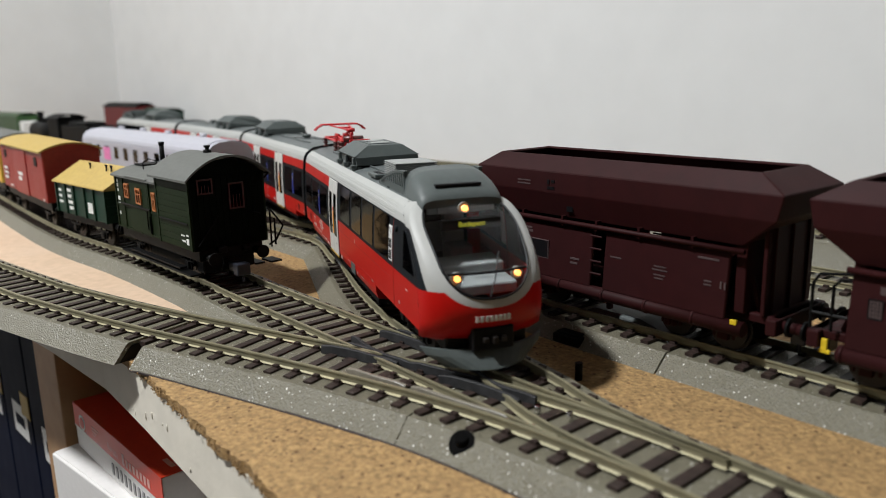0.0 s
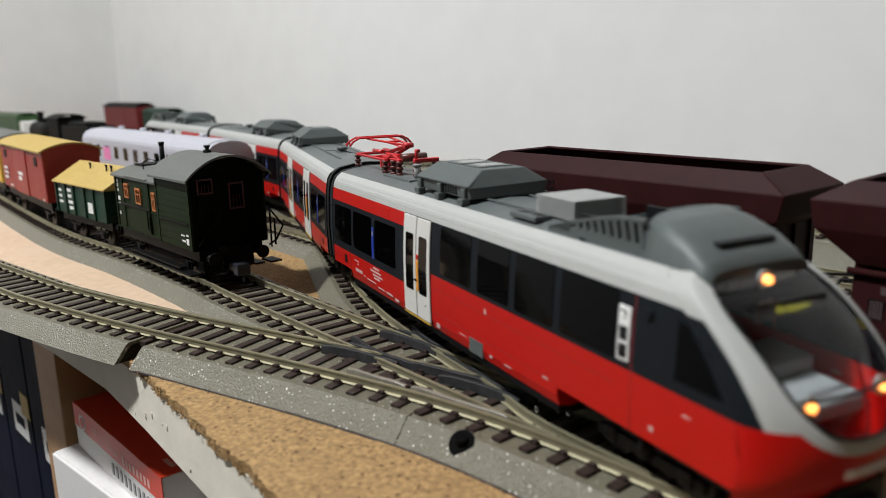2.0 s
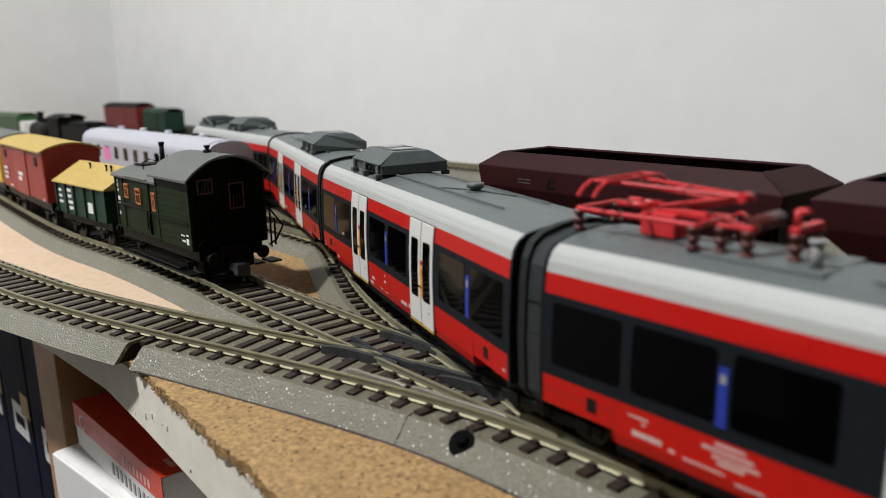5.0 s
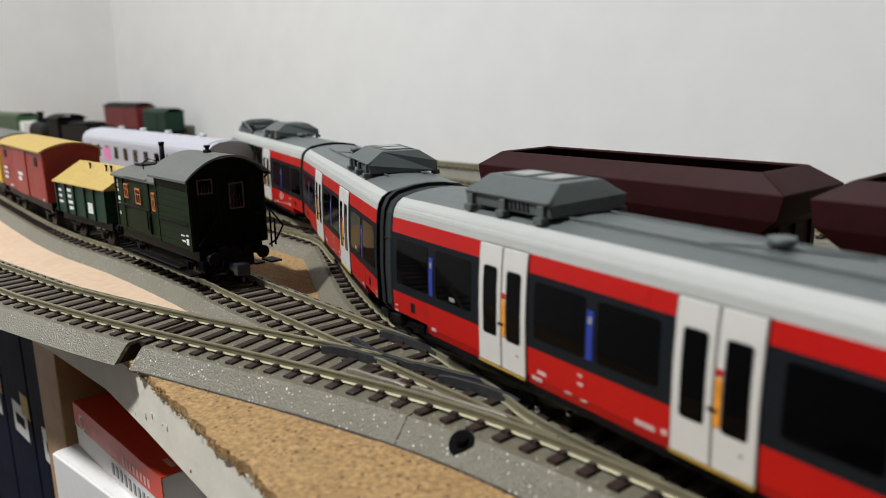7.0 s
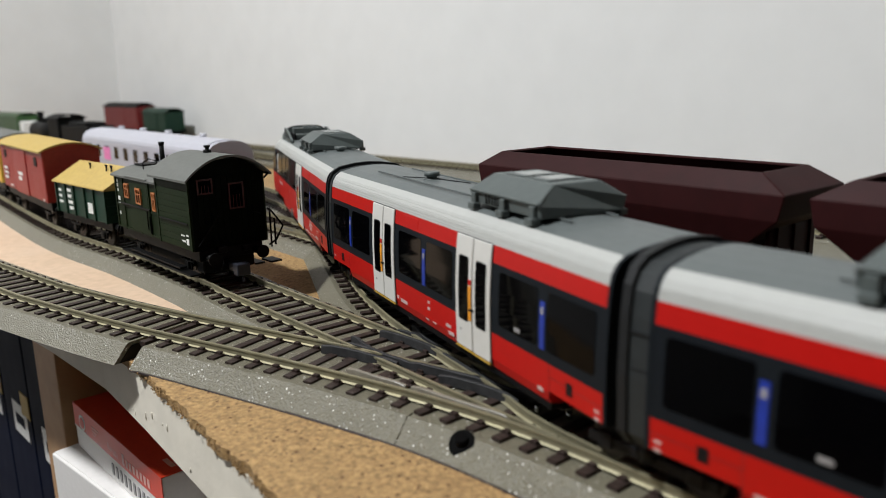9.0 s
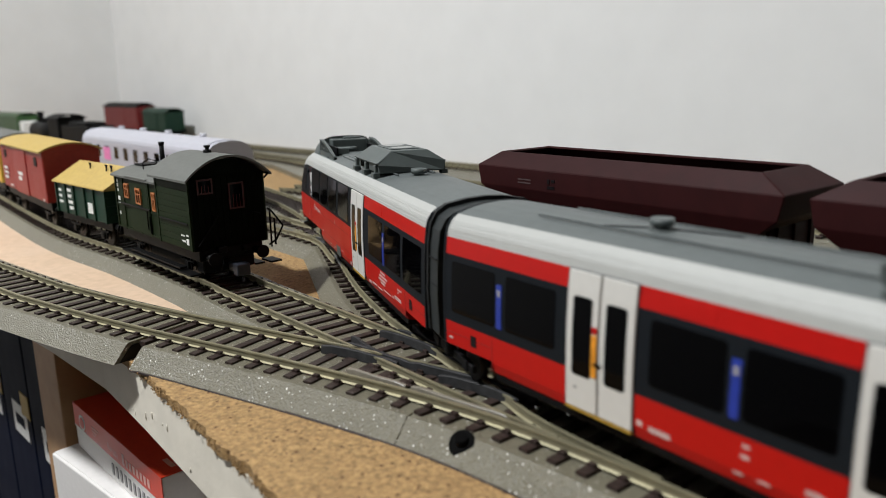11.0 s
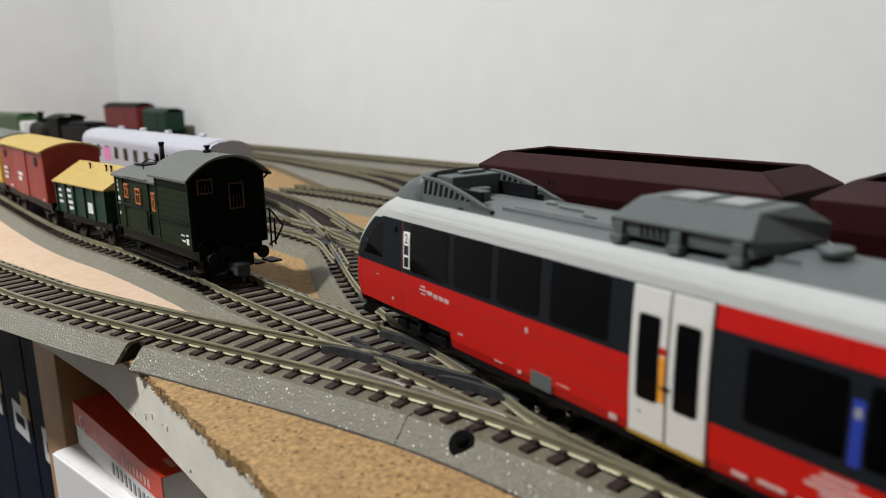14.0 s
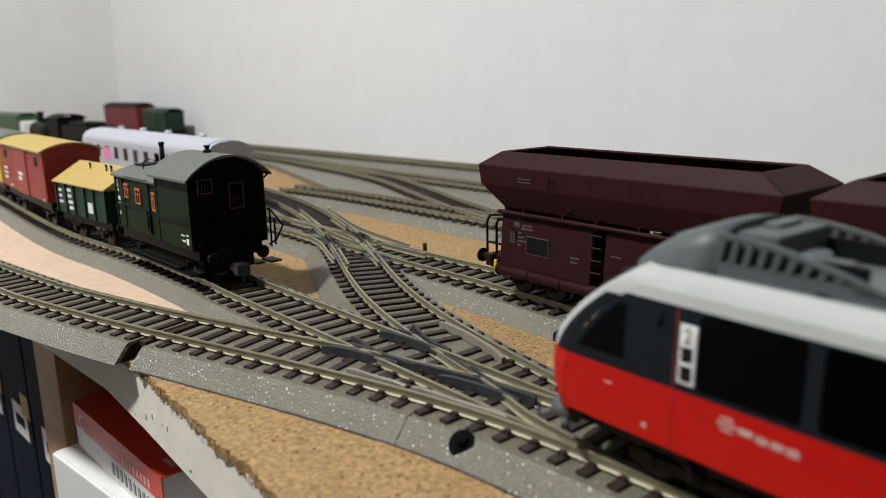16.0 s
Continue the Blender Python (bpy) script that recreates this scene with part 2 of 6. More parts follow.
ROUTE_D = Line([(-440, 835), (-290, 660), (-165, 515), (-112, 450), (-76, 407), (-19, 338), (21, 292), (48, 257), (78, 220), (113, 179), (160, 124), (240, 30), (330, -75)])


def rail_profile(bm, line, off, s0, s1, mat=0, top=0.0):
    """One rail: foot, web and head swept along a route at a side offset."""
    prof = ((-0.8, -2.3), (0.8, -2.3), (0.25, -1.95), (0.18, -0.8), (0.46, -0.5), (0.42, 0.0), (-0.42, 0.0), (-0.46, -0.5), (-0.18, -0.8), (-0.25, -1.95))
    rings = []
    for s in np.linspace(s0, s1, max(2, int(abs(s1 - s0) / 5))):
        d = line.way(s)
        nx, ny = -d[1], d[0]
        p = line.at(s)
        rings.append([bm.verts.new((p[0] + (off + o) * nx, p[1] + (off + o) * ny, z + top)) for o, z in prof])
    n = len(prof)
    for a, b in zip(rings, rings[1:]):
        for i in range(n):
            bm.faces.new((a[i], b[i], b[(i + 1) % n], a[(i + 1) % n])).material_index = mat
    bm.faces.new(rings[0])
    bm.faces.new(rings[-1][::-1])
    return bm


def bed(line, s0, s1, half_top=15.8, half_base=21.5, drop=0.0):
    bm = bmesh.new()
    prof = ((-half_base, BASE), (-half_top - 0.6, -3.4 - drop), (-half_top, -2.9 - drop), (half_top, -2.9 - drop), (half_top + 0.6, -3.4 - drop), (half_base, BASE))
    rings = []
    for s in np.linspace(s0, s1, max(2, int((s1 - s0) / 6))):
        d = line.way(s)
        p = line.at(s)
        rings.append([bm.verts.new((p[0] - o * d[1], p[1] + o * d[0], z)) for o, z in prof])
    for a, b in zip(rings, rings[1:]):
        for i in range(len(prof) - 1):
            bm.faces.new((a[i], a[i + 1], b[i + 1], b[i]))
    bm.faces.new(rings[0])
    bm.faces.new(rings[-1][::-1])
    bmesh.ops.recalc_face_normals(bm, faces=bm.faces)
    return bm


def sleeper_mesh(half=14.0, chairs=True, name="sleeper"):
    bm = bmesh.new()
    box(bm, -1.35, 1.35, -half, half, -3.6, -2.25, bevel=0.0)
    if chairs:
        for y in (-8.7, 8.7):
            for k in (-1, 1):
                box(bm, -0.9, 0.9, y + k * 1.5 - 0.6, y + k * 1.5 + 0.6, -2.3, -1.5)
    bmesh.ops.scale(bm, vec=(MM, MM, MM), verts=bm.verts)
    me = bpy.data.meshes.new(name)
    bm.to_mesh(me)
    bm.free()
    me.materials.append(SLEEPER)
    return me


SLEEPER_MESH = sleeper_mesh()
PITCH_MM = 7.6


def lay(line, s0, s1, label, drop=0.0, rails=(1, 1), sleepers=True, split=None):
    root = new("track")
    tagged(root, label, "model track", "tracks of the layout", "structure")
    for u0, u1 in ((s0, split[0]), (split[1], s1)) if split else ((s0, s1),):
        part("roadbed", bed(line, u0, u1, drop=drop), BALLAST, root)
    for side in (0, 1):
        if rails[side]:
            part("rail", rail_profile(bmesh.new(), line, (8.7, -8.7)[side], s0, s1), RAIL, root)
    if sleepers:
        s = s0 + 3
        while s < s1 - 2:
            d = line.way(s)
            p = line.at(s)
            shared("sleeper", SLEEPER_MESH, root, pose(p[0] * MM, p[1] * MM, -drop * MM * 0.2, 0, 0, math.degrees(math.atan2(d[1], d[0]))))
            s += PITCH_MM
    return root




# ---- room, boards and shelf ----
D_ = Vector((0.69, -0.724, 0))   # along the long wall, towards the viewer
N_ = Vector((0.724, 0.69, 0))    # out through the long wall
CORNER = Vector((-551, 1344, 0))
FLOOR_Z, CEIL_Z = -960, 1560


def slab(a, b, out, z0, z1):
    bm = bmesh.new()
    v = [bm.verts.new(p + Vector((0, 0, z))) for p in (a, b, b + out, a + out) for z in (z0, z1)]
    for q in ((0, 2, 3, 1), (2, 4, 5, 3), (4, 6, 7, 5), (6, 0, 1, 7), (1, 3, 5, 7), (0, 6, 4, 2)):
        bm.faces.new([v[i] for i in q])
    bmesh.ops.recalc_face_normals(bm, faces=bm.faces)
    return bm


def prism(pts, z0, z1):
    bm = bmesh.new()
    a = [bm.verts.new((x, y, z0)) for x, y in pts]
    b = [bm.verts.new((x, y, z1)) for x, y in pts]
    n = len(pts)
    for i in range(n):
        bm.faces.new((a[i], a[(i + 1) % n], b[(i + 1) % n], b[i]))
    bm.faces.new(a[::-1]), bm.faces.new(b)
    bmesh.ops.recalc_face_normals(bm, faces=bm.faces)
    return bm


def build_room():
    c, far, deep = CORNER, CORNER + D_ * 3200, -N_ * 2700
    # west and south walls, floor and ceiling are unseen, added to shape bounce light
    for name, a, b, out in (("wall_east", c, far, N_ * 90), ("wall_north", c + deep, c, -D_ * 90), ("wall_west", far + deep, c + deep, -N_ * 90), ("wall_south", far, far + deep, D_ * 90)):
        dim = name in ("wall_west", "wall_south")
        tagged(part(name, slab(a, b, out, FLOOR_Z, CEIL_Z), WALL2 if dim else WALL), "unseen dark wall, added to hold down the fill light" if dim else "plain white painted plaster wall", "wall", kind="structure")
    quad = [tuple((p + o)[:2]) for p, o in ((c, (N_ - D_) * 90), (far, (N_ + D_) * 90), (far + deep, (D_ - N_) * 90), (c + deep, (-D_ - N_) * 90))]
    tagged(part("floor", prism(quad, FLOOR_Z - 30, FLOOR_Z), FLOOR), "unseen brown floor, kept dark to cut the bounce light", "floor", kind="structure")
    tagged(part("ceiling", prism(quad, CEIL_Z, CEIL_Z + 30), WALL), "plain white painted ceiling", "ceiling", kind="structure")
    lamp = new("ceiling_lamp")
    tagged(lamp, "flat round white ceiling lamp on a short rod", "ceiling lamp")
    x, y, z = (v * 1000 for v in LAMP_AT)
    lamp.location = (x * MM, y * MM, z * MM)
    part("housing", disc(bmesh.new(), (0, 0, 22), (0, 0, 1), 120, 30, 32), TR_DOOR, lamp)
    part("rod", tubes([(0, 0, 36), (0, 0, CEIL_Z - z)], r=6, n=10), TR_DOOR, lamp)


EDGE = [(160, -900), (125, -420), (110, -48), (-33, 142), (-97, 225), (-124, 259), (-165, 301), (-250, 382), (-420, 560), (-640, 800), (-905, 1006)]


def build_boards():
    rest = [tuple(CORNER[:2]), tuple((CORNER + D_ * 2700)[:2])]
    # cork with a torn, uneven cut edge
    rough = []
    rng = random.Random(4)
    for (x0, y0), (x1, y1) in zip(EDGE, EDGE[1:]):
        L = math.hypot(x1 - x0, y1 - y0)
        fine = y0 < 300 and y1 > -200
        n = int(L / (1.3 if fine else 12))
        wob = 0.0
        for i in range(n):
            u = i / n
            wob = 0.75 * wob + rng.uniform(-0.55, 0.55)
            k = wob if fine else 0
            rough.append((x0 + (x1 - x0) * u - (y1 - y0) / L * k, y0 + (y1 - y0) * u + (x1 - x0) / L * k))
    rough.append(EDGE[-1])
    tagged(part("ground", prism(rough + rest, -11.6, BASE), CORK), "granular brown cork sheet with a torn cut edge", "cork sheet", kind="structure")
    crumbs = new("cork_crumbs")
    tagged(crumbs, "loose cork crumbs along the cut edge", "cork crumbs", kind="stuff")
    bm = bmesh.new()
    for i in range(420):
        u = rng.random()
        x, y = 20 + (-97 - 20) * u, 72 + (225 - 72) * u
        r = rng.uniform(0.12, 0.34)
        m = Matrix.Translation((x + rng.uniform(-1.3, 0.5), y + rng.uniform(-0.9, 0.5), rng.uniform(-10.6, -8.4))) @ Matrix.Rotation(rng.uniform(0, 3), 4, "X")
        bmesh.ops.create_icosphere(bm, subdivisions=1, radius=r, matrix=m)
    part("crumb", bm, CORK, crumbs)
    inner = [(x + 0.6, y + 0.5) for x, y in EDGE]
    tagged(part("layout_board", prism(inner + rest, -30.5, -11.6), BOARD), "thick white-painted layout board with paint blobs", "layout board", kind="structure")
    # paint runs on the front of the board
    rng = random.Random(9)
    d = Vector((-97 + 33, 225 - 142, 0)).normalized()
    out = Vector((-d.y, d.x, 0))
    if out.x > 0:
        out = -out
    for i in range(16):
        u = rng.uniform(-60, 140)
        p = Vector((-33, 142, 0)) + d * u + out * (-0.72)
        z = rng.uniform(-28, -13)
        bm = bmesh.new()
        bmesh.ops.create_uvsphere(bm, u_segments=8, v_segments=6, radius=1, matrix=Matrix.Translation((p.x, p.y, z)) @ Matrix.Diagonal((0.3, 0.3, rng.uniform(0.3, 1.6), 1)))
        part("paint_blob", bm, BOARD, bpy.data.objects["layout_board"], smooth=True)
    # thin pale sheet between the two left tracks
    sheet = [(-92, 268), (-104, 292), (-150, 345), (-205, 402), (-330, 545), (-470, 720), (-640, 800), (-420, 560), (-330, 475), (-240, 385), (-165, 312), (-110, 270)]
    tagged(part("pale_sheet", prism(sheet, BASE, BASE + 0.4), PALE), "smooth pale cork sheet between two tracks", "cork sheet", kind="structure")


def oriented(name, x, y, z, turn, label, cat, group=""):
    root = new(name)
    tagged(root, label, cat, group)
    return put(root, x, y, z, turn)


def build_shelf():
    turn = math.degrees(math.atan2(D_.y, D_.x))
    # uprights carry the board; local x runs along the edge, y away from the viewer
    for k, u in enumerate((0, 420, -620, 900)):
        p = Vector((-183, 334, 0)) + D_ * u
        r = oriented("shelf_upright", p.x, p.y, 0, turn, "light pine shelf upright under the layout board", "shelf upright", "shelf uprights")
        part("panel", boxes((-25, 7, 0, 360, FLOOR_Z, -30.5), bevel=0.8), WOOD, r)
    p = Vector((-183, 334, 0))
    r = oriented("shelf_board", p.x, p.y, 0, turn, "light pine shelf board between the uprights", "shelf board")
    part("board", boxes((7.2, 394.8, 4, 356, -158, -141), bevel=0.6), WOOD, r)
    r = oriented("shelf_board", p.x, p.y, 0, turn, "light pine shelf board under the binder", "shelf board")
    part("board", boxes((-612.8, -25.2, 4, 356, -232, -215), bevel=0.6), BOARD, r)
    r = oriented("back_panel", p.x, p.y, 0, turn, "brown back panel of the shelf", "shelf back")
    part("panel", boxes((-620, 900, 361, 366, FLOOR_Z, -31), bevel=0.3), WOOD, r)
    # cartons
    tb = math.degrees(math.atan2(-0.67, 0.74))
    r = oriented("white_carton", -180, 319, -141, tb, "white cardboard carton with a red round mark", "carton")
    part("body", boxes((0, 140, 0, 62, 0, 55.5), bevel=0.7), CARTON, r)
    part("lid_fold", boxes((0.5, 139.5, 1.0, 61, 55.5, 56.0), bevel=0.2), CARTON, r)
    part("red_mark", disc(bmesh.new(), (16, 0.05, 30), (0, 1, 0), 7, 0.3, 24), CARTRED, r, "red round mark")
    part("print_bar", boxes((30, 90, -0.12, 0.3, 30, 34)), PRINTGREY, r)
    r = oriented("medicine_box", -170.4, 324.6, -84.9, -47.3, "red and white cardboard medicine box with printed bands", "medicine box")
    part("body", boxes((0, 97.1, 0.2, 46, 0, 21.6), bevel=0.5), CARTON, r)
    part("red_top", boxes((0.1, 97.0, 0.3, 45.9, 21.55, 21.9), bevel=0.1), CARTRED, r, "bright red printed top")
    part("red_band", boxes((0.1, 97.0, -0.05, 0.3, 11.0, 21.85)), CARTRED, r, "bright red printed band")
    part("round_logo", disc(bmesh.new(), (11, 0.0, 15.0), (0, 1, 0), 3.6, 0.5, 24), PRINT, r)
    part("logo_ring", disc(bmesh.new(), (11, -0.15, 15.0), (0, 1, 0), 2.6, 0.5, 24), CARTRED, r)
    for k in range(8):
        part("brand_bar", boxes((58 + k * 3.6, 60.2 + k * 3.6, -0.18, 0.1, 12.6, 16.2 + 1.2 * (k == 0))), PRINTPALE, r)
    for k in range(10):
        part("name_bar", boxes((44 + k * 4.6, 46.0 + k * 4.6, -0.12, 0.4, 3.0, 8.0)), PRINTGREY, r)
    for k in range(3):
        part("fine_print", boxes((24, 32 - 2 * k, -0.18, 0.1, 17.2 - 1.6 * k, 17.7 - 1.6 * k)), PRINTPALE, r)
    part("pale_line", boxes((0.3, 15, -0.16, 0.1, 10.6, 11.3)), PRINT, r)
    part("maker_bar", boxes((84, 92, 6, 8, 21.85, 22.0)), PRINTPALE, r)
    curve = bpy.data.curves.new("dose_text", "FONT")
    curve.body, curve.size, curve.align_x, curve.align_y = "100 mg", 4.0 * MM, "CENTER", "CENTER"
    txt = new("dose_text", curve)
    me = bpy.data.meshes.new_from_object(txt.evaluated_get(bpy.context.evaluated_depsgraph_get()))
    bpy.data.objects.remove(txt)
    me.materials.clear()
    me.materials.append(PRINTPALE)
    ob = new("dose_text", me)
    ob.parent = r
    ob.matrix_basis = pose(48 * MM, -0.2 * MM, 14.6 * MM, 90, 180, 0)
    for k, (dx, col, lab) in enumerate(((-80.5, NAVY, "dark navy ring binder with a white spine label"), (-136, NAVY, "dark navy ring binder with a pale spine label"), (-191.5, NAVY, "dark navy ring binder beside others"), (-247, NAVY, "dark navy ring binder at the row end"))):
        q = p + D_ * dx + N_ * 8
        r = oriented("ring_binder", q.x, q.y, -214.8, turn, lab, "ring binder", "binders on the shelf")
        part("cover", boxes((0, 54, 0, 240, 0, 172), bevel=1.2), col, r)
        part("spine_label", boxes((18, 46, -0.3, 0.3, 92, 112)), PRINT, r)
        part("yellow_tag", boxes((38, 53, -0.4, 0.3, 108, 122)), TAN, r)
        part("label_print", boxes((24, 40, -0.5, 0, 99, 105)), NAVY, r)


# ---- three-way turnout, slip crossing and far tracks ----
def offset_from(line, s, other, off):
    """Side offset, seen from a point of one route, of a parallel of another route."""
    p, d = line.at(s), line.way(s)
    n = np.array([-d[1], d[0]])
    best = None
    for t in np.arange(other.nearest(*p) - 60, other.nearest(*p) + 60, 1.0):
        q = other.side(t, off) - p
        a = abs(float(q @ d))
        if best is None or a < best[0]:
            best = (a, float(q @ n))
    return best[1]


def crossing(l1, o1, l2, o2, near):
    s1 = l1.nearest(*near)
    best = (9e9, 0, 0)
    for a in np.arange(s1 - 70, s1 + 70, 1.0):
        p = l1.side(a, o1)
        b0 = l2.nearest(*p)
        for b in np.arange(b0 - 12, b0 + 12, 1.0):
            g = float(np.sum((p - l2.side(b, o2)) ** 2))
            if g < best[0]:
                best = (g, a, b)
    return best[1], best[2]


# black plastic wing rails and noses, and plain check rails, of the three-way turnout
WING_LINES = (
    [(-36.9, 216.6), (-27.5, 211.4), (-20.3, 205.8), (-13.4, 201.2)],
    [(-28.6, 224.7), (-22.1, 212.9), (-16.0, 205.5), (-9.9, 201.0)],
    [(-9.9, 201.0), (-1.7, 194.9), (10.9, 186.0)],
    [(-20.2, 229.1), (-11.9, 221.5), (-5.4, 214.5), (-1.7, 208.8)],
    [(-1.7, 208.8), (5.2, 196.0), (8.8, 189.0)],
    [(-10.1, 234.7), (-6.8, 223.1), (-2.9, 215.2), (1.4, 210.4)],
    [(-1.7, 191.1), (4.9, 186.4), (11.1, 181.1), (17.8, 173.6)],
    [(7.0, 197.5), (9.9, 188.9), (14.3, 181.6), (22.1, 175.3)],
    [(-31.5, 219.1), (-21.1, 211.9)],
    [(-14.9, 229.8), (-6.8, 221.2)],
)
CHECK_LINES = (
    [(-1.3, 237.4), (6.2, 226.2), (13.1, 212.3), (16.4, 203.4)],
    [(-8.7, 184.4), (1.4, 175.2), (15.8, 163.6)],
    [(-27.1, 198.1), (-18.4, 190.7), (-10.4, 185.2)],
)


def bar_along(pts, width, z0, z1):
    """A moulded bar with a flat top along plan points, its ends sloping down."""
    ln = Line(pts)
    bm = bmesh.new()
    rings = []
    ss = np.linspace(0, ln.length, max(4, int(ln.length / 3)))
    for s in ss:
        d, p = ln.way(s), ln.at(s)
        top = z1 - (0.5 if s in (ss[0], ss[-1]) else 0.0)
        rings.append([bm.verts.new((p[0] - o * d[1], p[1] + o * d[0], z)) for o, z in ((-width * 0.62, z0), (-width / 2, top - 0.15), (-width / 2 + 0.15, top), (width / 2 - 0.15, top), (width / 2, top - 0.15), (width * 0.62, z0))])
    for a, b in zip(rings, rings[1:]):
        for i in range(6):
            bm.faces.new((a[i], a[(i + 1) % 6], b[(i + 1) % 6], b[i]))
    bm.faces.new(rings[0]), bm.faces.new(rings[-1][::-1])
    bmesh.ops.recalc_face_normals(bm, faces=bm.faces)
    return bm


def build_turnout():
    a_end = ROUTE_A.nearest(0, 184)
    b_end = ROUTE_B.nearest(-14, 211)
    c_end = ROUTE_C.nearest(3, 217)
    g0, g1 = ROUTE_A.nearest(-91.5, 242.8), ROUTE_A.nearest(-86.0, 239.4)
    ta = lay(ROUTE_A, 0, a_end, "curved model track on grey ballast bridging the board edge", 0.0, split=(g0, g1))
    p, d = ROUTE_A.at(g0), ROUTE_A.way(g0)
    # solid black inset stands for the shade inside the hollow moulding
    bm = bmesh.new()
    extrude(bm, [(-19.6, BASE), (-14.6, -4.0), (14.6, -4.0), (19.6, BASE)], -2.0, 0.25)
    put(part("hollow_shade", bm, TR_BLACK, ta, "black inset painting the dark inside of the hollow ballast end"), p[0], p[1], 0, math.degrees(math.atan2(d[1], d[0])))
    lay(ROUTE_B, 0, b_end, "straight model track with grey ballast under the goods train", 0.15)
    lay(ROUTE_C, 0, c_end, "model track with grey ballast leading from the slip crossing", 0.36)
    lay(ROUTE_D, 0, ROUTE_D.length, "model track with grey ballast under the hopper wagons", 0.47, split=(ROUTE_D.nearest(76, 222), ROUTE_D.nearest(76, 222) + 0.6))
    stem = new("track")
    tagged(stem, "three-way model turnout on grey ballast with black plastic frogs", "model turnout", "tracks of the layout", "structure")
    # ballast body as wide as the outer routes
    bm = bmesh.new()
    rings = []
    for s in np.linspace(b_end - 42, ROUTE_B.length, 130):
        lo = offset_from(ROUTE_B, s, ROUTE_A, -8.7) if s < b_end + 110 else -8.7
        hi = offset_from(ROUTE_B, s, ROUTE_C, 8.7) if s < b_end + 110 else 8.7
        lo, hi = min(lo, -8.7), max(hi, 8.7)
        d, p = ROUTE_B.way(s), ROUTE_B.at(s)
        prof = ((lo - 12.8, BASE), (lo - 7.7, -3.45), (lo - 7.1, -3.05), (hi + 7.1, -3.05), (hi + 7.7, -3.45), (hi + 12.8, BASE))
        rings.append([bm.verts.new((p[0] - o * d[1], p[1] + o * d[0], z - 0.1)) for o, z in prof])
    for a, b in zip(rings, rings[1:]):
        for i in range(5):
            bm.faces.new((a[i], a[i + 1], b[i + 1], b[i]))
    bm.faces.new(rings[0]), bm.faces.new(rings[-1][::-1])
    bmesh.ops.recalc_face_normals(bm, faces=bm.faces)
    foot = [(q[0].co.x, q[0].co.y) for q in rings[4:70:6]]
    part("roadbed", bm, BALLAST, stem)
    # dark strip that paints the shadow line between the ballast foot and the cork
    near_foot = [tuple(ROUTE_A.side(u, -21.6)) for u in np.linspace(g1 + 1, a_end - 4, 9)]
    part("foot_shadow", bar_along(near_foot, 0.6, BASE - 0.3, BASE + 0.3), SLEEPER, ta, "dark strip painting the shadow along the ballast foot")
    part("foot_shadow", bar_along(foot, 0.6, BASE - 0.3, BASE + 0.3), SLEEPER, stem, "dark strip painting the shadow along the ballast foot")
    # outer stock rails
    part("stock_rail", rail_profile(bmesh.new(), ROUTE_A, -8.7, a_end, ROUTE_A.length), RAIL, stem)
    part("stock_rail", rail_profile(bmesh.new(), ROUTE_C, 8.7, c_end, ROUTE_C.length), RAIL, stem)
    # inner rails, running into the stock rails as blades
    for line, off, s0, ref, roff in ((ROUTE_A, 8.7, a_end, ROUTE_C, 8.7), (ROUTE_B, -8.7, b_end, ROUTE_A, -8.7), (ROUTE_B, 8.7, b_end, ROUTE_C, 8.7), (ROUTE_C, -8.7, c_end, ROUTE_A, -8.7)):
        s = s0
        while s < s0 + 130:
            p = line.side(s, off)
            q = ref.side(ref.nearest(*p), roff)
            if np.hypot(*(p - q)) < 1.15:
                break
            s += 2
        part("blade_rail", rail_profile(bmesh.new(), line, off, s0, s, top=-0.06), RAIL, stem)
    for pts in WING_LINES:
        part("wing_rail", bar_along(pts, 1.15, -2.6, 0.1), FROG, stem, "black plastic wing rail")
    for pts in CHECK_LINES:
        part("check_rail", bar_along(pts, 1.2, -2.8, -0.15), GUARD, stem, "grey-brown plastic check rail")
    # long sleepers
    s = b_end + 3
    s_a, s_c = ROUTE_B.nearest(*ROUTE_A.at(a_end)), ROUTE_B.nearest(*ROUTE_C.at(c_end))
    while s < ROUTE_B.length - 10:
        deep = s < b_end + 110
        lo = min(offset_from(ROUTE_B, s, ROUTE_A, -8.7), -8.7) if deep else -8.7
        hi = max(offset_from(ROUTE_B, s, ROUTE_C, 8.7), 8.7) if deep else 8.7
        lo = -8.7 if s < s_a + 2 else lo
        hi = 8.7 if s < s_c + 2 else hi
        d, p = ROUTE_B.way(s), ROUTE_B.at(s)
        bm = boxes((-1.35, 1.35, lo - 5.2, hi + 5.2, -3.8, -2.3))
        for y in (lo - 1.5, lo + 1.5, hi - 1.5, hi + 1.5):
            box(bm, -0.9, 0.9, y - 0.6, y + 0.6, -2.4, -1.5)
        ob = part("sleeper", bm, SLEEPER, stem)
        put(ob, p[0], p[1], 0, math.degrees(math.atan2(d[1], d[0])))
        s += PITCH_MM
    # blade pivots, point-motor hole
    for x, y in ((19.5, 160.5), (22, 171), (29, 167), (26, 180)):
        part("pivot_pin", disc(bmesh.new(), (x, y, -1.6), (0, 0, 1), 0.75, 1.6, 12), CHROME, stem)
    # no opening here: a black disc gives the hole its dark inside
    hole = part("lever_hole_dark", disc(bmesh.new(), (3.6, 160.0, -5.0), (-0.45, -0.62, 0.65), 3.3, 2.0, 24), PITCH_BLACK, stem, "black disc painting the dark of a lever hole in the ballast")
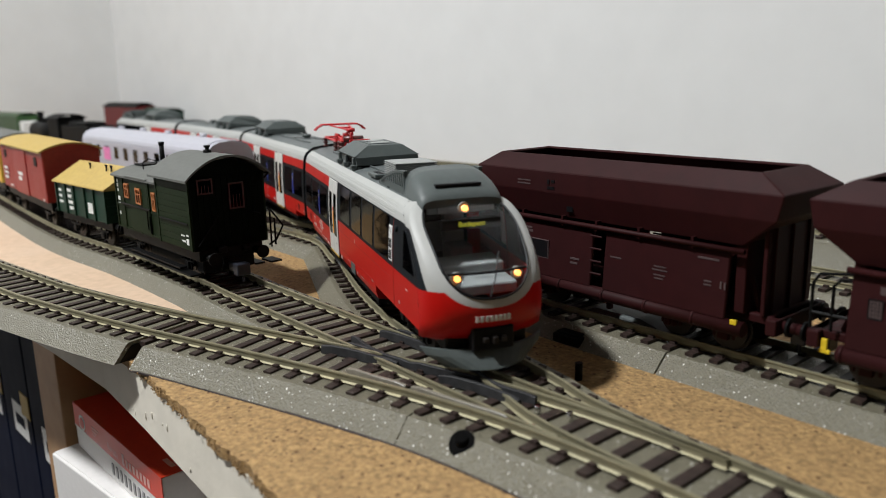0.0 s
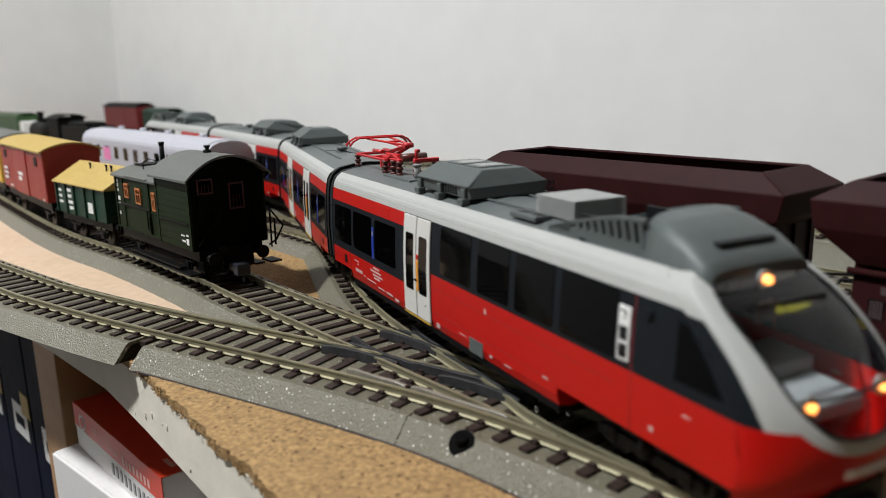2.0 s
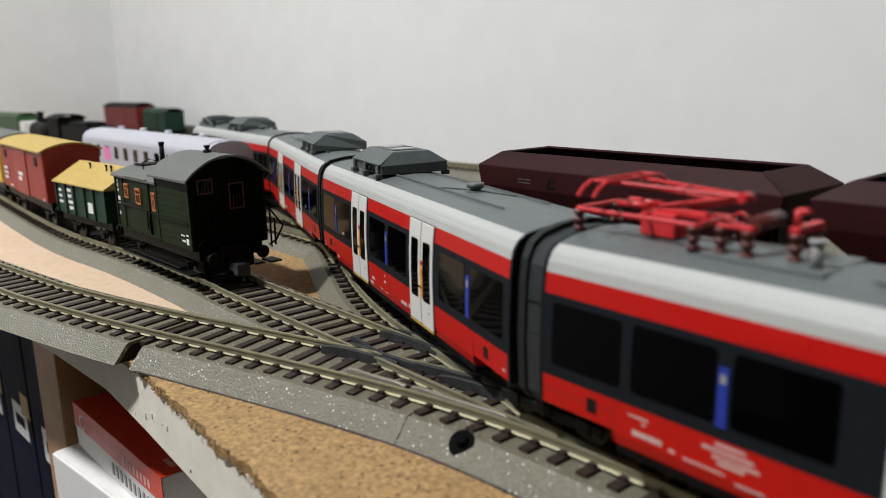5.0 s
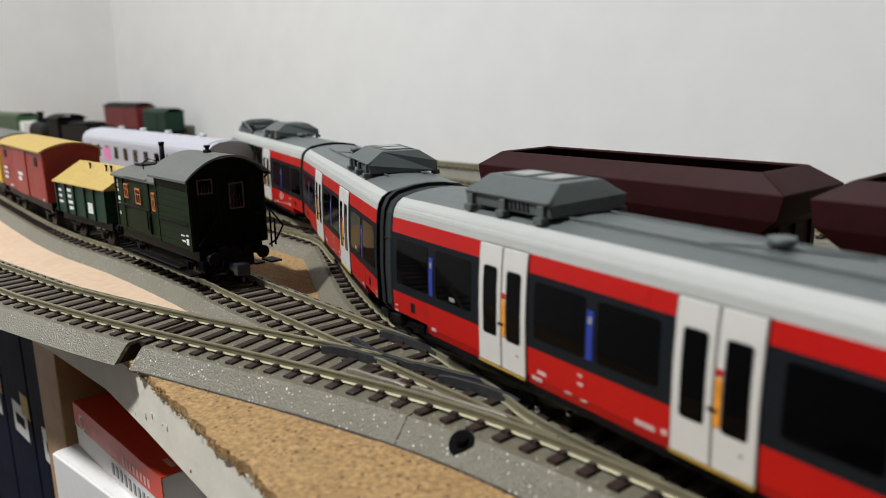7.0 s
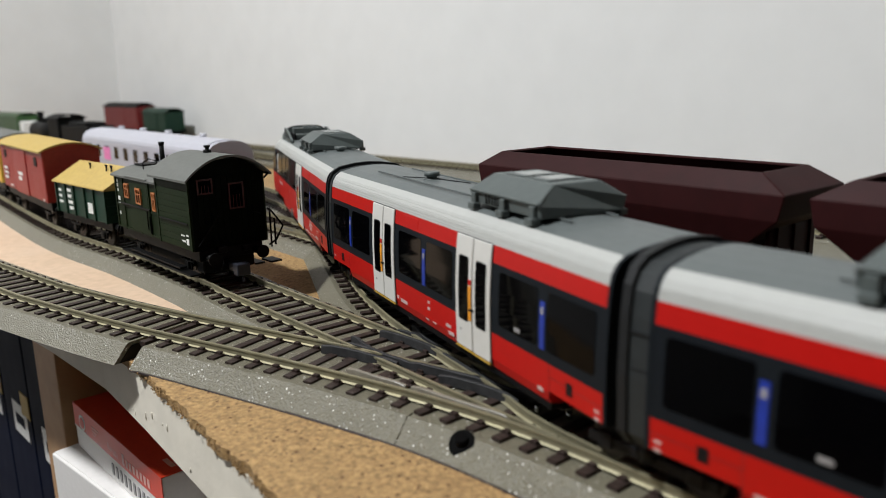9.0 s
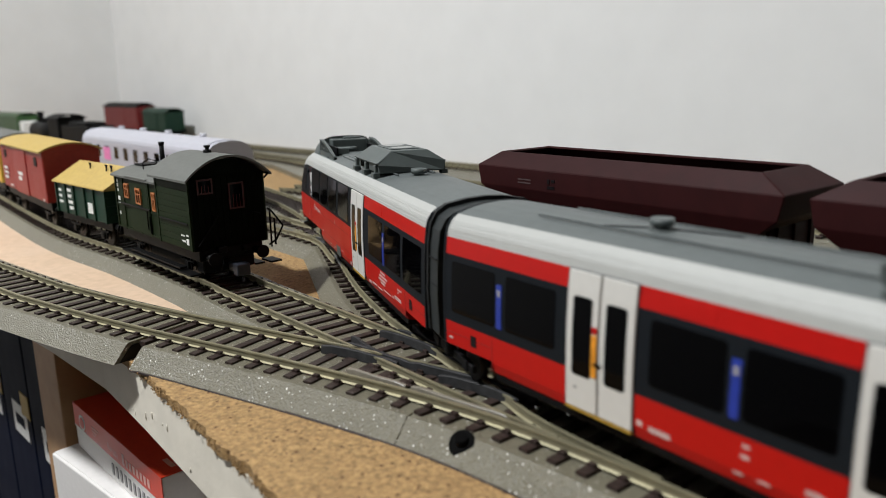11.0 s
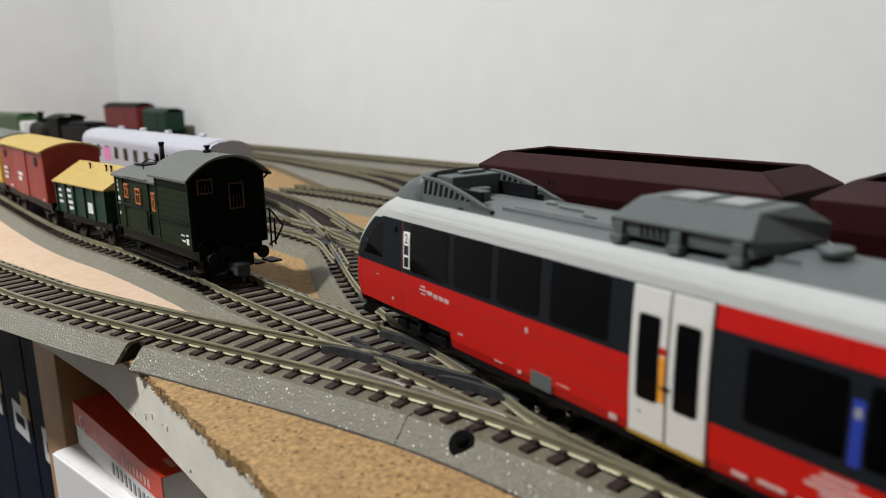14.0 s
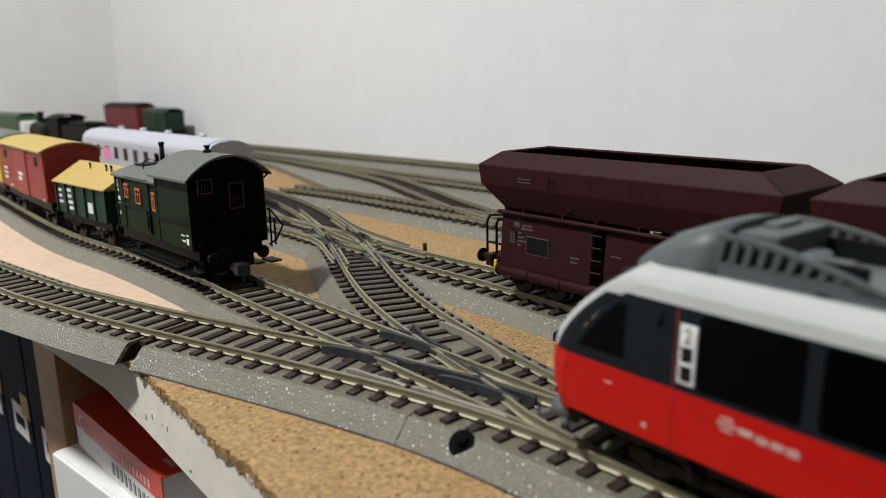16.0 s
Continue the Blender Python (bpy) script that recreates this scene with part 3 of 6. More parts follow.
    part("lever", tubes([(3.4, 160.5, -6.0), (3.2, 159.4, -2.8)], r=1.5, n=12), PITCH_BLACK, hole)
    part("lever_cap", boxes((4.6, 7.6, 159.6, 163.0, -4.2, -2.9), bevel=0.4), BALLAST, hole)


def simple_far_tracks():
    e1 = Line([(-117, 574), (-97, 561), (-50, 514), (20, 432), (100, 338), (200, 222), (330, 70)])
    e4 = Line([(-420, 1110), (-300, 962), (-183, 822), (-38, 640), (30, 560), (150, 420), (300, 245), (450, 70)])
    e5 = Line([(-552, 1295), (-430, 1167), (-265, 994), (-115, 838), (40, 674), (246, 457), (500, 190)])
    e3 = Line([(-150, 780), (-57, 640), (-16, 545), (12, 470), (45, 400)])
    e6 = Line([(-290, 752), (-342, 800), (-485, 934), (-660, 1098)])
    e7 = Line([(-720, 1202), (-640, 1130), (-540, 1040)])
    lay(e6, 0, e6.length, "model track with grey ballast under the steam locomotive", 0.9)
    lay(e7, 0, e7.length, "short model track under the green locomotive", 1.05)
    for line, lab in ((e1, "model track with grey ballast joining the slip"), (e4, "model track with grey ballast near the wall"), (e5, "model track with grey ballast along the wall")):
        lay(line, 0, line.length, lab, 0.6)
    lay(e3, 0, e3.length, "model turnout branch between two far tracks", 0.75)
    t = new("track")
    tagged(t, "grey ballast sheet filling the space between far tracks", "track ballast", "tracks of the layout", "structure")
    part("roadbed", prism([(-88, 592), (-40, 535), (30, 452), (110, 357), (210, 241), (345, 85), (520, 195), (260, 470), (55, 693), (-102, 858), (-262, 1018), (-310, 960), (-170, 770)], BASE, -4.2), BALLAST, t)
    # slip crossing where the railcar's track meets the hopper track
    slip = new("track")
    tagged(slip, "double slip crossing with black plastic frogs on grey ballast", "model turnout", "tracks of the layout", "structure")
    for sC, sD in (crossing(ROUTE_C, 8.7, ROUTE_D, 8.7, (-55, 390)), crossing(ROUTE_C, 8.7, ROUTE_D, -8.7, (-55, 390)), crossing(ROUTE_C, -8.7, ROUTE_D, 8.7, (-55, 390)), crossing(ROUTE_C, -8.7, ROUTE_D, -8.7, (-55, 390))):
        for ln, s, offs in ((ROUTE_C, sC, (8.7, -8.7)), (ROUTE_D, sD, (8.7, -8.7))):
            for o in offs:
                part("frog", rail_profile(bmesh.new(), ln, o, s - 11, s + 11, top=0.06), GUARD2, slip, "grey-black plastic frog")
                part("wing_rail", rail_profile(bmesh.new(), ln, o * 0.74, s - 17, s + 17, top=0.0), RAIL, slip)
    # curved slip rails
    for a, b, m in (((-30, 303), (-112, 450), (-56, 378)), ((-90, 495), (-8, 325), (-52, 398))):
        ln = Line([a, ((a[0] + m[0]) / 2 + 0, (a[1] + m[1]) / 2), m, ((b[0] + m[0]) / 2, (b[1] + m[1]) / 2), b])
        for o in (8.7, -8.7):
            part("slip_rail", rail_profile(bmesh.new(), ln, o, 30, ln.length - 30, top=-0.05), RAIL, slip)
    ang = math.degrees(math.atan2(-0.75, 0.66))
    r = oriented("point_motor", 41.5, 237, BASE, ang, "flat black plastic point motor beside the track", "point motor")
    part("case", boxes((-5, 6, -4, 4, 0, 3.2), bevel=0.6), TR_BLACK, r)
    part("lid", boxes((-4, 5, -3.2, 3.2, 3.2, 3.9), bevel=0.3), TR_BLACK, r)
    r = oriented("grey_plate", 62, 241, -2.2, ang, "smooth grey plastic ramp lying between the rails", "track ramp")
    bm = bmesh.new()
    v = [bm.verts.new(c) for c in ((-16, -6, 0), (16, -6, 0), (16, 6, 0), (-16, 6, 0), (-12, -5, 2.2), (6, -5, 2.2), (6, 5, 2.2), (-12, 5, 2.2))]
    for q in ((3, 2, 1, 0), (4, 5, 6, 7), (0, 1, 5, 4), (1, 2, 6, 5), (2, 3, 7, 6), (3, 0, 4, 7)):
        bm.faces.new([v[i] for i in q])
    bmesh.ops.bevel(bm, geom=list(bm.edges), offset=0.4, segments=2, affect="EDGES")
    part("ramp", bm, TR_ROOF, r)
    for x, y in ((-74, 637), (38, 205), (-9, 372)):
        r = new("track_peg")
        tagged(r, "small black plastic peg standing on the ballast", "track peg", "track pegs")
        put(r, x, y, BASE)
        part("peg", disc(bmesh.new(), (0, 0, 2.6), (0, 0, 1), 1.1, 5.2, 12), TR_BLACK, r)


build_room()
build_boards()
build_shelf()
build_turnout()
simple_far_tracks()


# ---- the red railcar set ----
NOSE = 208.2      # joint to nose tip of an end car
PITCH_CAR = 171.7  # joint to joint
GAP = 3.7

HALF = [(0, 7.0), (14.0, 7.0), (16.7, 7.6), (17.35, 10.0), (17.45, 16.6), (17.45, 23.4), (17.3, 28.0), (16.95, 33.9), (16.5, 38.1), (16.0, 40.2), (14.9, 42.0),
        (13.0, 43.4), (9.0, 44.4), (4.5, 45.0), (0, 45.2)]


def raised(z):
    """The outline with its lower edge lifted over a bogie."""
    return [(0, z), (14.0, z), (16.7, z + 0.05), (17.3, z + 0.5)] + HALF[4:]


NOSE_HALF = raised(9.2)


def wall_y(z):
    """Half width of the body at a height."""
    return float(np.interp(z, [p[1] for p in HALF[3:9]], [p[0] for p in HALF[3:9]]))


def side_plate(x0, x1, z0, z1, side, inn=0.3, out=0.12, bevel=0.0, round_=0.0):
    """A thin plate lying on the leaning side wall."""
    bm = bmesh.new()
    box(bm, x0, x1, -inn, out, z0, z1, bevel)
    if round_:
        es = [e for e in bm.edges if abs(e.verts[0].co.y - e.verts[1].co.y) > 0.1]
        bmesh.ops.bevel(bm, geom=es, offset=round_, segments=3, profile=0.5, affect="EDGES")
    for z in (10.0, 16.6, 23.4, 28.0, 33.9):
        if z0 + 0.3 < z < z1 - 0.3:
            bmesh.ops.bisect_plane(bm, geom=list(bm.verts) + list(bm.edges) + list(bm.faces), plane_co=(0, 0, z), plane_no=(0, 0, 1))
    for v in bm.verts:
        v.co.y = side * (v.co.y + wall_y(v.co.z))
    if side < 0:
        bmesh.ops.reverse_faces(bm, faces=bm.faces)
    return bm


def full(half):
    return half + [(-y, z) for y, z in half[-2:0:-1]]


def band_materials(front):
    """Material slot of each strip of the outline: 0 red, 1 dark, 2 light grey, 3 roof."""
    right = [0, 0, 0, 0, 0 if front else 1, 1, 1, 1 if front else 0, 2, 2, 2, 3, 3, 3]
    return right + right[::-1]


BODY_MATS = [TR_RED, TR_DARK, TR_WHITE, TR_ROOF]


def setback(y, z):
    """How far the nose lies behind its tip at a point of its front view."""
    up = max(0.0, (z - 17.0) / 30.0)
    low = max(0.0, (17.0 - z) / 8.0)
    return 31.0 * up ** 2.1 + 4.0 * (abs(y) / 16.0) ** 2.2 + 2.2 * low ** 2


def side_setback(y, z):
    return setback(y, z) + 5.0


def half_curve(kind, n1=7, n2=22):
    """Right half of a front-view curve from the bottom centre to the top centre, split at z = 23.4."""
    pts = []
    if kind == "outline":
        dense = []
        for a, b in zip(NOSE_HALF, NOSE_HALF[1:]):
            for u in np.linspace(0, 1, 30, endpoint=False):
                dense.append((a[0] + (b[0] - a[0]) * u, a[1] + (b[1] - a[1]) * u))
        dense.append(NOSE_HALF[-1])
    else:
        a, zc, b, up = (13.3, 31.4, 10.0, 12.9) if kind == "glass" else (16.5, 31.2, 12.2, 13.8)
        dense = []
        for t in np.linspace(-math.pi / 2, math.pi / 2, 400):
            c, s = math.cos(t), math.sin(t)
            e = 2.5 if s < 0 else 4.2
            z = zc + (b if s < 0 else up) * math.copysign(abs(s) ** (2 / e), s)
            dense.append((a * (1 - 0.05 * max(0, s) ** 2) * (1 - 0.009 * max(0.0, 38 - z)) * abs(c) ** (2 / e), z))
    cut = next(i for i, p in enumerate(dense) if p[1] >= 23.4)
    for seg, n in ((dense[:cut + 1], n1), (dense[cut:], n2)):
        q = np.array(seg)
        s = np.concatenate([[0], np.cumsum(np.linalg.norm(np.diff(q, axis=0), axis=1))])
        for u in np.linspace(0, s[-1], n, endpoint=False):
            pts.append((float(np.interp(u, s, q[:, 0])), float(np.interp(u, s, q[:, 1]))))
    pts.append((0.0, dense[-1][1]))
    pts[0] = (0.0, dense[0][1])
    return pts, n1


def nose_shell(car):
    glass, n1 = half_curve("glass")
    white, _ = half_curve("white")
    outline, _ = half_curve("outline")
    loop = lambda c: c + [(-y, z) for y, z in c[-2:0:-1]]
    g, w, o = loop(glass), loop(white), loop(outline)
    n = len(g)
    bm = bmesh.new()

    def ring(a, b, f, extra):
        out = []
        for (ya, za), (yb, zb) in zip(a, b):
            y, z = ya + (yb - ya) * f, za + (zb - za) * f
            out.append(bm.verts.new((NOSE - setback(y, z) - extra, y, z)))
        return out

    rings = [(ring(g, w, f, 0.0), "w") for f in (0.0, 0.5, 1.0)]
    for f in (0.25, 0.5, 0.72, 0.88, 0.97, 1.0):
        rings.append((ring(w, o, f, 5.0 * (1 - math.sqrt(max(0, 1 - f * f)))), "rim" if f < 0.8 else "o"))
    for (a, _), (b, zone) in zip(rings, rings[1:]):
        for i in range(n):
            j = (i + 1) % n
            fc = bm.faces.new((a[i], a[j], b[j], b[i]))
            k = min(i, n - 1 - i)
            zmid = sum(v.co.z for v in fc.verts) / 4
            fc.material_index = (2 if abs(fc.calc_center_median().y) > 9.5 or zmid < 40 else 3) if zone == "w" else (0 if k < n1 else (2 if zone == "rim" and zmid < 43.5 and abs(fc.calc_center_median().y) > 8 else 1 if zmid < 38.1 else (2 if zmid < 43.5 and abs(fc.calc_center_median().y) > 10.8 else 3)))
            fc.smooth = True
    bmesh.ops.recalc_face_normals(bm, faces=bm.faces)
    part("nose_shell", bm, BODY_MATS, car, "red lower nose with a light grey windscreen surround")
    # windscreen
    bm = bmesh.new()
    rr = []
    for f in (0.0, 0.2, 0.4, 0.6, 0.8, 1.0):
        if f == 0:
            rr.append([bm.verts.new((NOSE - setback(0, 30.2) + 0.0, 0, 30.2))])
        else:
            rr.append([bm.verts.new((NOSE - setback(y * f, 30.2 + (z - 30.2) * f) - 0.15, y * f, 30.2 + (z - 30.2) * f)) for y, z in g])
    for i in range(n):
        bm.faces.new((rr[0][0], rr[1][i], rr[1][(i + 1) % n]))
    for a, b in zip(rr[1:], rr[2:]):
        for i in range(n):
            bm.faces.new((a[i], b[i], b[(i + 1) % n], a[(i + 1) % n]))
    for fc in bm.faces:
        fc.smooth = True
    bmesh.ops.recalc_face_normals(bm, faces=bm.faces)
    screen = part("windscreen", bm, SCREEN, car, "clear tinted curved windscreen")
    screen.visible_shadow = False
    # the cab behind the glass
    bm = bmesh.new()
    box(bm, 150, 190, -11, 11, 17.5, 19.5)
    box(bm, 150, 152, -12.5, 12.5, 19, 44)
    cab = part("cab_interior", bm, TR_DARK, car, "dark grey cab interior")
    part("driver_desk", boxes((186, 198, -10.5, 10.5, 19.5, 22.6), (178, 188, -10.5, 10.5, 22.6, 25.4), bevel=0.6), DESK, cab, "grey driver's desk")
    part("headlight_shelf", boxes(*[(NOSE - setback(y, 41.5) - 4.5, NOSE - setback(y, 41.5) - 3.2, y - 1.4, y + 1.4, 39.6, 43.6) for y in (-8.4, -5.6, -2.8, 0, 2.8, 5.6, 8.4)]), DESK, cab)
    part("sun_visor", boxes((181.5, 182.5, -11.5, 11.5, 35.4, 37.2)), TR_BLACK, cab)
    for y in (-6, 6):
        part("driver_seat", boxes((158, 166, y - 3.5, y + 3.5, 19.5, 24), (156, 159, y - 3.2, y + 3.2, 23, 34), bevel=0.8), DESK, cab)
    # black lower frame of the screen and wiper
    part("screen_bar", tubes([(NOSE - setback(y, 27.6) + 0.1, y, 27.6) for y in np.linspace(-10.9, 10.9, 15)], r=0.35), TR_BLACK, car)
    part("wiper", tubes([(NOSE - setback(y, z) + 0.35, y, z) for y, z in ((-1, 22), (1, 26), (4, 32))], r=0.22), TR_BLACK, car)
    part("screen_seal", tubes([(NOSE - setback(y, z) + 0.05, y, z) for y, z in g + g[:1]], r=0.33), TR_BLACK, car)


def lamps(car, lit):
    for y in (-8.4, 8.4):
        bm = disc(bmesh.new(), (NOSE - setback(y, 26.3) - 1.2, y, 26.3), (1, 0, 0), 0.8, 0.8, 20)
        lamp = part("headlight", bm, LENS if lit else TAIL, car, "small round lit headlight" if lit else "unlit round tail lamp")
        part("reflector", disc(bmesh.new(), (NOSE - setback(y, 26.3) - 1.9, y * 1.0, 26.3), (1, 0, 0), 1.7, 0.7, 20), DESK, lamp)
    lamp = part("top_headlight", disc(bmesh.new(), (NOSE - setback(0, 41.5) - 1.2, 0, 41.5), (1, 0, 0), 0.9, 0.8, 20), LENS if lit else TAIL, car)
    part("reflector", disc(bmesh.new(), (NOSE - setback(0, 41.5) - 2.0, 0, 41.5), (1, 0, 0), 1.7, 0.7, 20), DESK, lamp)
    sign = part("destination_display", boxes((NOSE - setback(0, 38.2) - 1.9, NOSE - setback(0, 38.2) - 1.2, -8.5, 8.5, 36.6, 39.5)), TR_BLACK, car, "black destination display")
    if lit:
        curve = bpy.data.curves.new("display_text", "FONT")
        curve.body, curve.size, curve.align_x, curve.align_y = "Budapest", 2.1 * MM, "CENTER", "CENTER"
        txt = new("display_text", curve)
        dep = bpy.context.evaluated_depsgraph_get()
        me = bpy.data.meshes.new_from_object(txt.evaluated_get(dep))
        bpy.data.objects.remove(txt)
        me.materials.clear()
        me.materials.append(LED)
        ob = new("display_text", me)
        ob.parent = sign
        ob.matrix_basis = pose((NOSE - setback(0, 38.2) - 1.1) * MM, 0, 38.1 * MM, 90, 0, 90)


def side_pane(x0, x1, z0, z1, side, proud=0.12):
    return side_plate(x0, x1, z0, z1, side, 0.3, proud, round_=0.9)


def cab_pane(side):
    """Side window of the cab, running to a point along the sloping nose."""
    bm = bmesh.new()
    prof = [(183.6, 36.2), (183.6, 25.8), (194.6, 25.8), (192.2, 29.0), (189.0, 32.6), (186.0, 35.6)]
    a = [bm.verts.new((x, side * (wall_y(z) - 0.4), z)) for x, z in prof]
    b = [bm.verts.new((x, side * (wall_y(z) + 0.12), z)) for x, z in prof]
    for i in range(len(prof)):
        j = (i + 1) % len(prof)
        bm.faces.new((a[i], a[j], b[j], b[i]))
    bm.faces.new(a[::-1]), bm.faces.new(b)
    bmesh.ops.recalc_face_normals(bm, faces=bm.faces)
    return bm


def add_door(car, xc, wide=17.8):
    for side in (-1, 1):
        for k in (-1, 1):
            x0, x1 = (xc - wide / 2, xc - 0.25) if k < 0 else (xc + 0.25, xc + wide / 2)
            leaf = part("door_leaf", side_plate(x0, x1, 8.6, 38.0, side, 0.2, 0.42, bevel=0.2), TR_DOOR, car, "white sliding door leaf")
            wx0, wx1 = (x0 + 2.1, x1 - 1.7) if k < 0 else (x0 + 1.9, x1 - 2.0)
            part("door_window", side_plate(wx0, wx1, 16.2, 32.6, side, 0.1, 0.47, round_=0.6), TR_GLASS, leaf)
            part("window_seal", side_plate(wx0 - 0.3, wx1 + 0.3, 15.9, 32.9, side, 0.1, 0.44, round_=0.8), TR_BLACK, leaf)
            if k > 0:
                part("handrail", side_plate(x0 + 0.1, x0 + 1.5, 16.6, 25.6, side, 0.1, 0.62, bevel=0.15), ORANGE, leaf, "orange door handrail")
                part("door_button", side_plate(x0 + 0.1, x0 + 1.5, 25.9, 27.3, side, 0.1, 0.6, bevel=0.15), TR_RED, leaf, "red door button")
                part("door_lock", side_plate(x0 - 1.2, x0 + 0.9, 19.3, 19.9, side, 0.1, 0.68), STEEL, leaf)
                part("leaf_button", side_plate(x1 - 3.2, x1 - 2.4, 12.9, 13.5, side, 0.1, 0.5), PRINTGREY, leaf)
        part("door_seam", side_plate(xc - 0.26, xc + 0.26, 8.6, 38.0, side, 0.2, 0.2), DOORSEAM, car, "grey rubber door joint")
        part("door_frame", side_plate(xc - wide / 2 - 0.35, xc + wide / 2 + 0.35, 8.3, 38.2, side, 0.2, 0.1), TR_DARK, car)
        part("step_edge", side_plate(xc - wide / 2, xc + wide / 2, 8.0, 8.4, side, 0.3, 0.5), YELLOW, car, "yellow step edge line")


def prints(car, spots, name="lettering_bar"):
    """Small white marks on both sides: (x, z, width, height)."""
    for side in (-1, 1):
        for x, z, w, h in spots:
            part(name, side_plate(x, x + w, z, z + h * 0.8, side, 0.2, 0.05), MARK, car)


def roof_box(car, xc, length=32.0):
    h = length / 2
    bm = bmesh.new()
    prof = [(-11.6, 45.4), (11.6, 45.4), (11.9, 48.4), (12.3, 48.9), (6.6, 52.7), (-6.6, 52.7), (-12.3, 48.9), (-11.9, 48.4)]
    extrude(bm, prof, xc - h, xc + h)
    for v in bm.verts:
        if v.co.z > 52:
            v.co.x += 2.6 if v.co.x < xc else -2.6
    bmesh.ops.bevel(bm, geom=list(bm.edges), offset=0.22, segments=1, affect="EDGES")
    ac = part("air_conditioner", bm, TR_BOX, car, "dark grey roof air-conditioning unit")
    for x0, x1 in ((xc - 9.5, xc - 0.6), (xc + 0.6, xc + 9.5)):
        part("cover_panel", boxes((x0, x1, -5.4, 5.4, 52.65, 52.95), bevel=0.1), TR_BOX, ac)
        part("fan_grille", boxes((x0 + 1.2, x1 - 1.2, -3.6, 3.6, 52.9, 53.1), bevel=0.08), FIN, ac, "paler grey fan cover")
    for x in (xc - h + 1.0, xc - 2.0, xc + h - 4.0):
        for side in (-1, 1):
            bm = boxes((x, x + 3, *sorted((side * 11.2, side * 13.6)), 44.0, 45.6), (x + 0.4, x + 2.6, *sorted((side * 11.4, side * 12.8)), 45.4, 48.2), bevel=0.25)
            part("mounting_foot", bm, TR_BOX, ac)
    for side in (-1, 1):
        part("edge_strip", boxes((xc - h + 0.3, xc + h - 0.3, *sorted((side * 11.9, side * 12.6)), 48.5, 48.95), bevel=0.1), TR_BOX, ac)
        for i in range(8):
            x = xc - 2.5 + i * 1.5
            part("grille_rib", boxes((x, x + 0.5, *sorted((side * 11.6, side * 12.0)), 45.9, 48.2)), STEEL, ac)


def roof_rails(car, x0, x1):
    for y in (-6.5, 6.5):
        part("roof_rib", boxes((x0, x1, y - 0.2, y + 0.2, 45.05, 45.5)), TR_ROOF, car)


def corrugation(car, x0, x1):
    """Fine ribs along the light grey roof shoulder."""
    for side in (-1, 1):
        bm = bmesh.new()
        for y, z in ((16.42, 38.9), (16.22, 39.7), (15.9, 40.5), (15.4, 41.3), (14.85, 42.0)):
            box(bm, x0, x1, *sorted((side * (y - 0.3), side * (y - 0.035))), z - 0.10, z + 0.10)
        part("shoulder_ribbing", bm, TR_WHITE, car)


def bogie(car, xc, label=""):
    bm = boxes((xc - 15, xc + 15, 10.2, 11.6, 3.2, 5.6), (xc - 15, xc + 15, -11.6, -10.2, 3.2, 5.6), (xc - 4, xc + 4, -11, 11, 3.5, 7.5), bevel=0.4)
    bg = part("bogie_frame", bm, TR_BLACK, car, "black bogie")
    for dx in (-10.5, 10.5):
        for y in (-8.4, 8.4):
            part("wheel", disc(bmesh.new(), (xc + dx, y, 4.75), (0, 1, 0), 4.75, 2.0, 24), WHEEL, bg)
        for y in (-11.3, 11.3):
            part("axle_box", boxes((xc + dx - 1.8, xc + dx + 1.8, y - 0.8, y + 0.8, 3.0, 6.2), bevel=0.4), TR_BLACK, bg)
    for y in (-11.6, 11.6):
        part("spring", disc(bmesh.new(), (xc, y, 6.0), (0, 0, 1), 1.6, 4.0, 12), TR_BLACK, bg)


def gangway(car, toward):
    """Smooth grey sleeve with one thick black rubber arch on the side of the rear car."""
    half = [(0, 8.0), (13.8, 8.0), (16.2, 11), (16.6, 22), (16.1, 34), (15.4, 38.6), (13.8, 41.6), (11.0, 43.4), (5, 44.5), (0, 44.8)]
    g = part("gangway_sleeve", extrude(bmesh.new(), full(half), -GAP - 0.4, GAP + 0.4), SLEEVE, car, "smooth dark grey gangway sleeve")
    arch = [(y * 1.035, z + 1.1 * min(1, max(0, (z - 20) / 20))) for y, z in half]
    part("rubber_arch", extrude(bmesh.new(), full(arch), *sorted((toward * 1.7, toward * 3.6))), RUBBER, g, "black rubber gangway arch")
    for z in (24, 31):
        for side in (-1, 1):
            part("sleeve_crease", boxes((-GAP, GAP, *sorted((side * 16.0, side * 16.65)), z, z + 0.25)), RUBBER, g)


def underframe(car, x0, x1):
    part("underframe", boxes((x0, x1, -13.5, 13.5, 4.6, 7.2), bevel=0.5), TR_BLACK, car, "black underframe")
    for side in (-1, 1):
        part("skirt_edge", boxes((x0, x1, *sorted((side * 13.0, side * 16.4)), 5.6, 7.1)), TR_BLACK, car)
        for z in (5.9, 6.5):
            part("skirt_rib", boxes((x0, x1, *sorted((side * 16.2, side * 16.6)), z, z + 0.2)), STEEL, car)


def insulator(pan, x, y, z0, h=4.2):
    bm = bmesh.new()
    for k in range(5):
        disc(bm, (x, y, z0 + h * (k + 0.5) / 5), (0, 0, 1), 1.25 if k % 2 == 0 else 0.8, h / 5, 12)
    part("insulator", bm, INSUL, pan, "dark red-brown ribbed insulator")


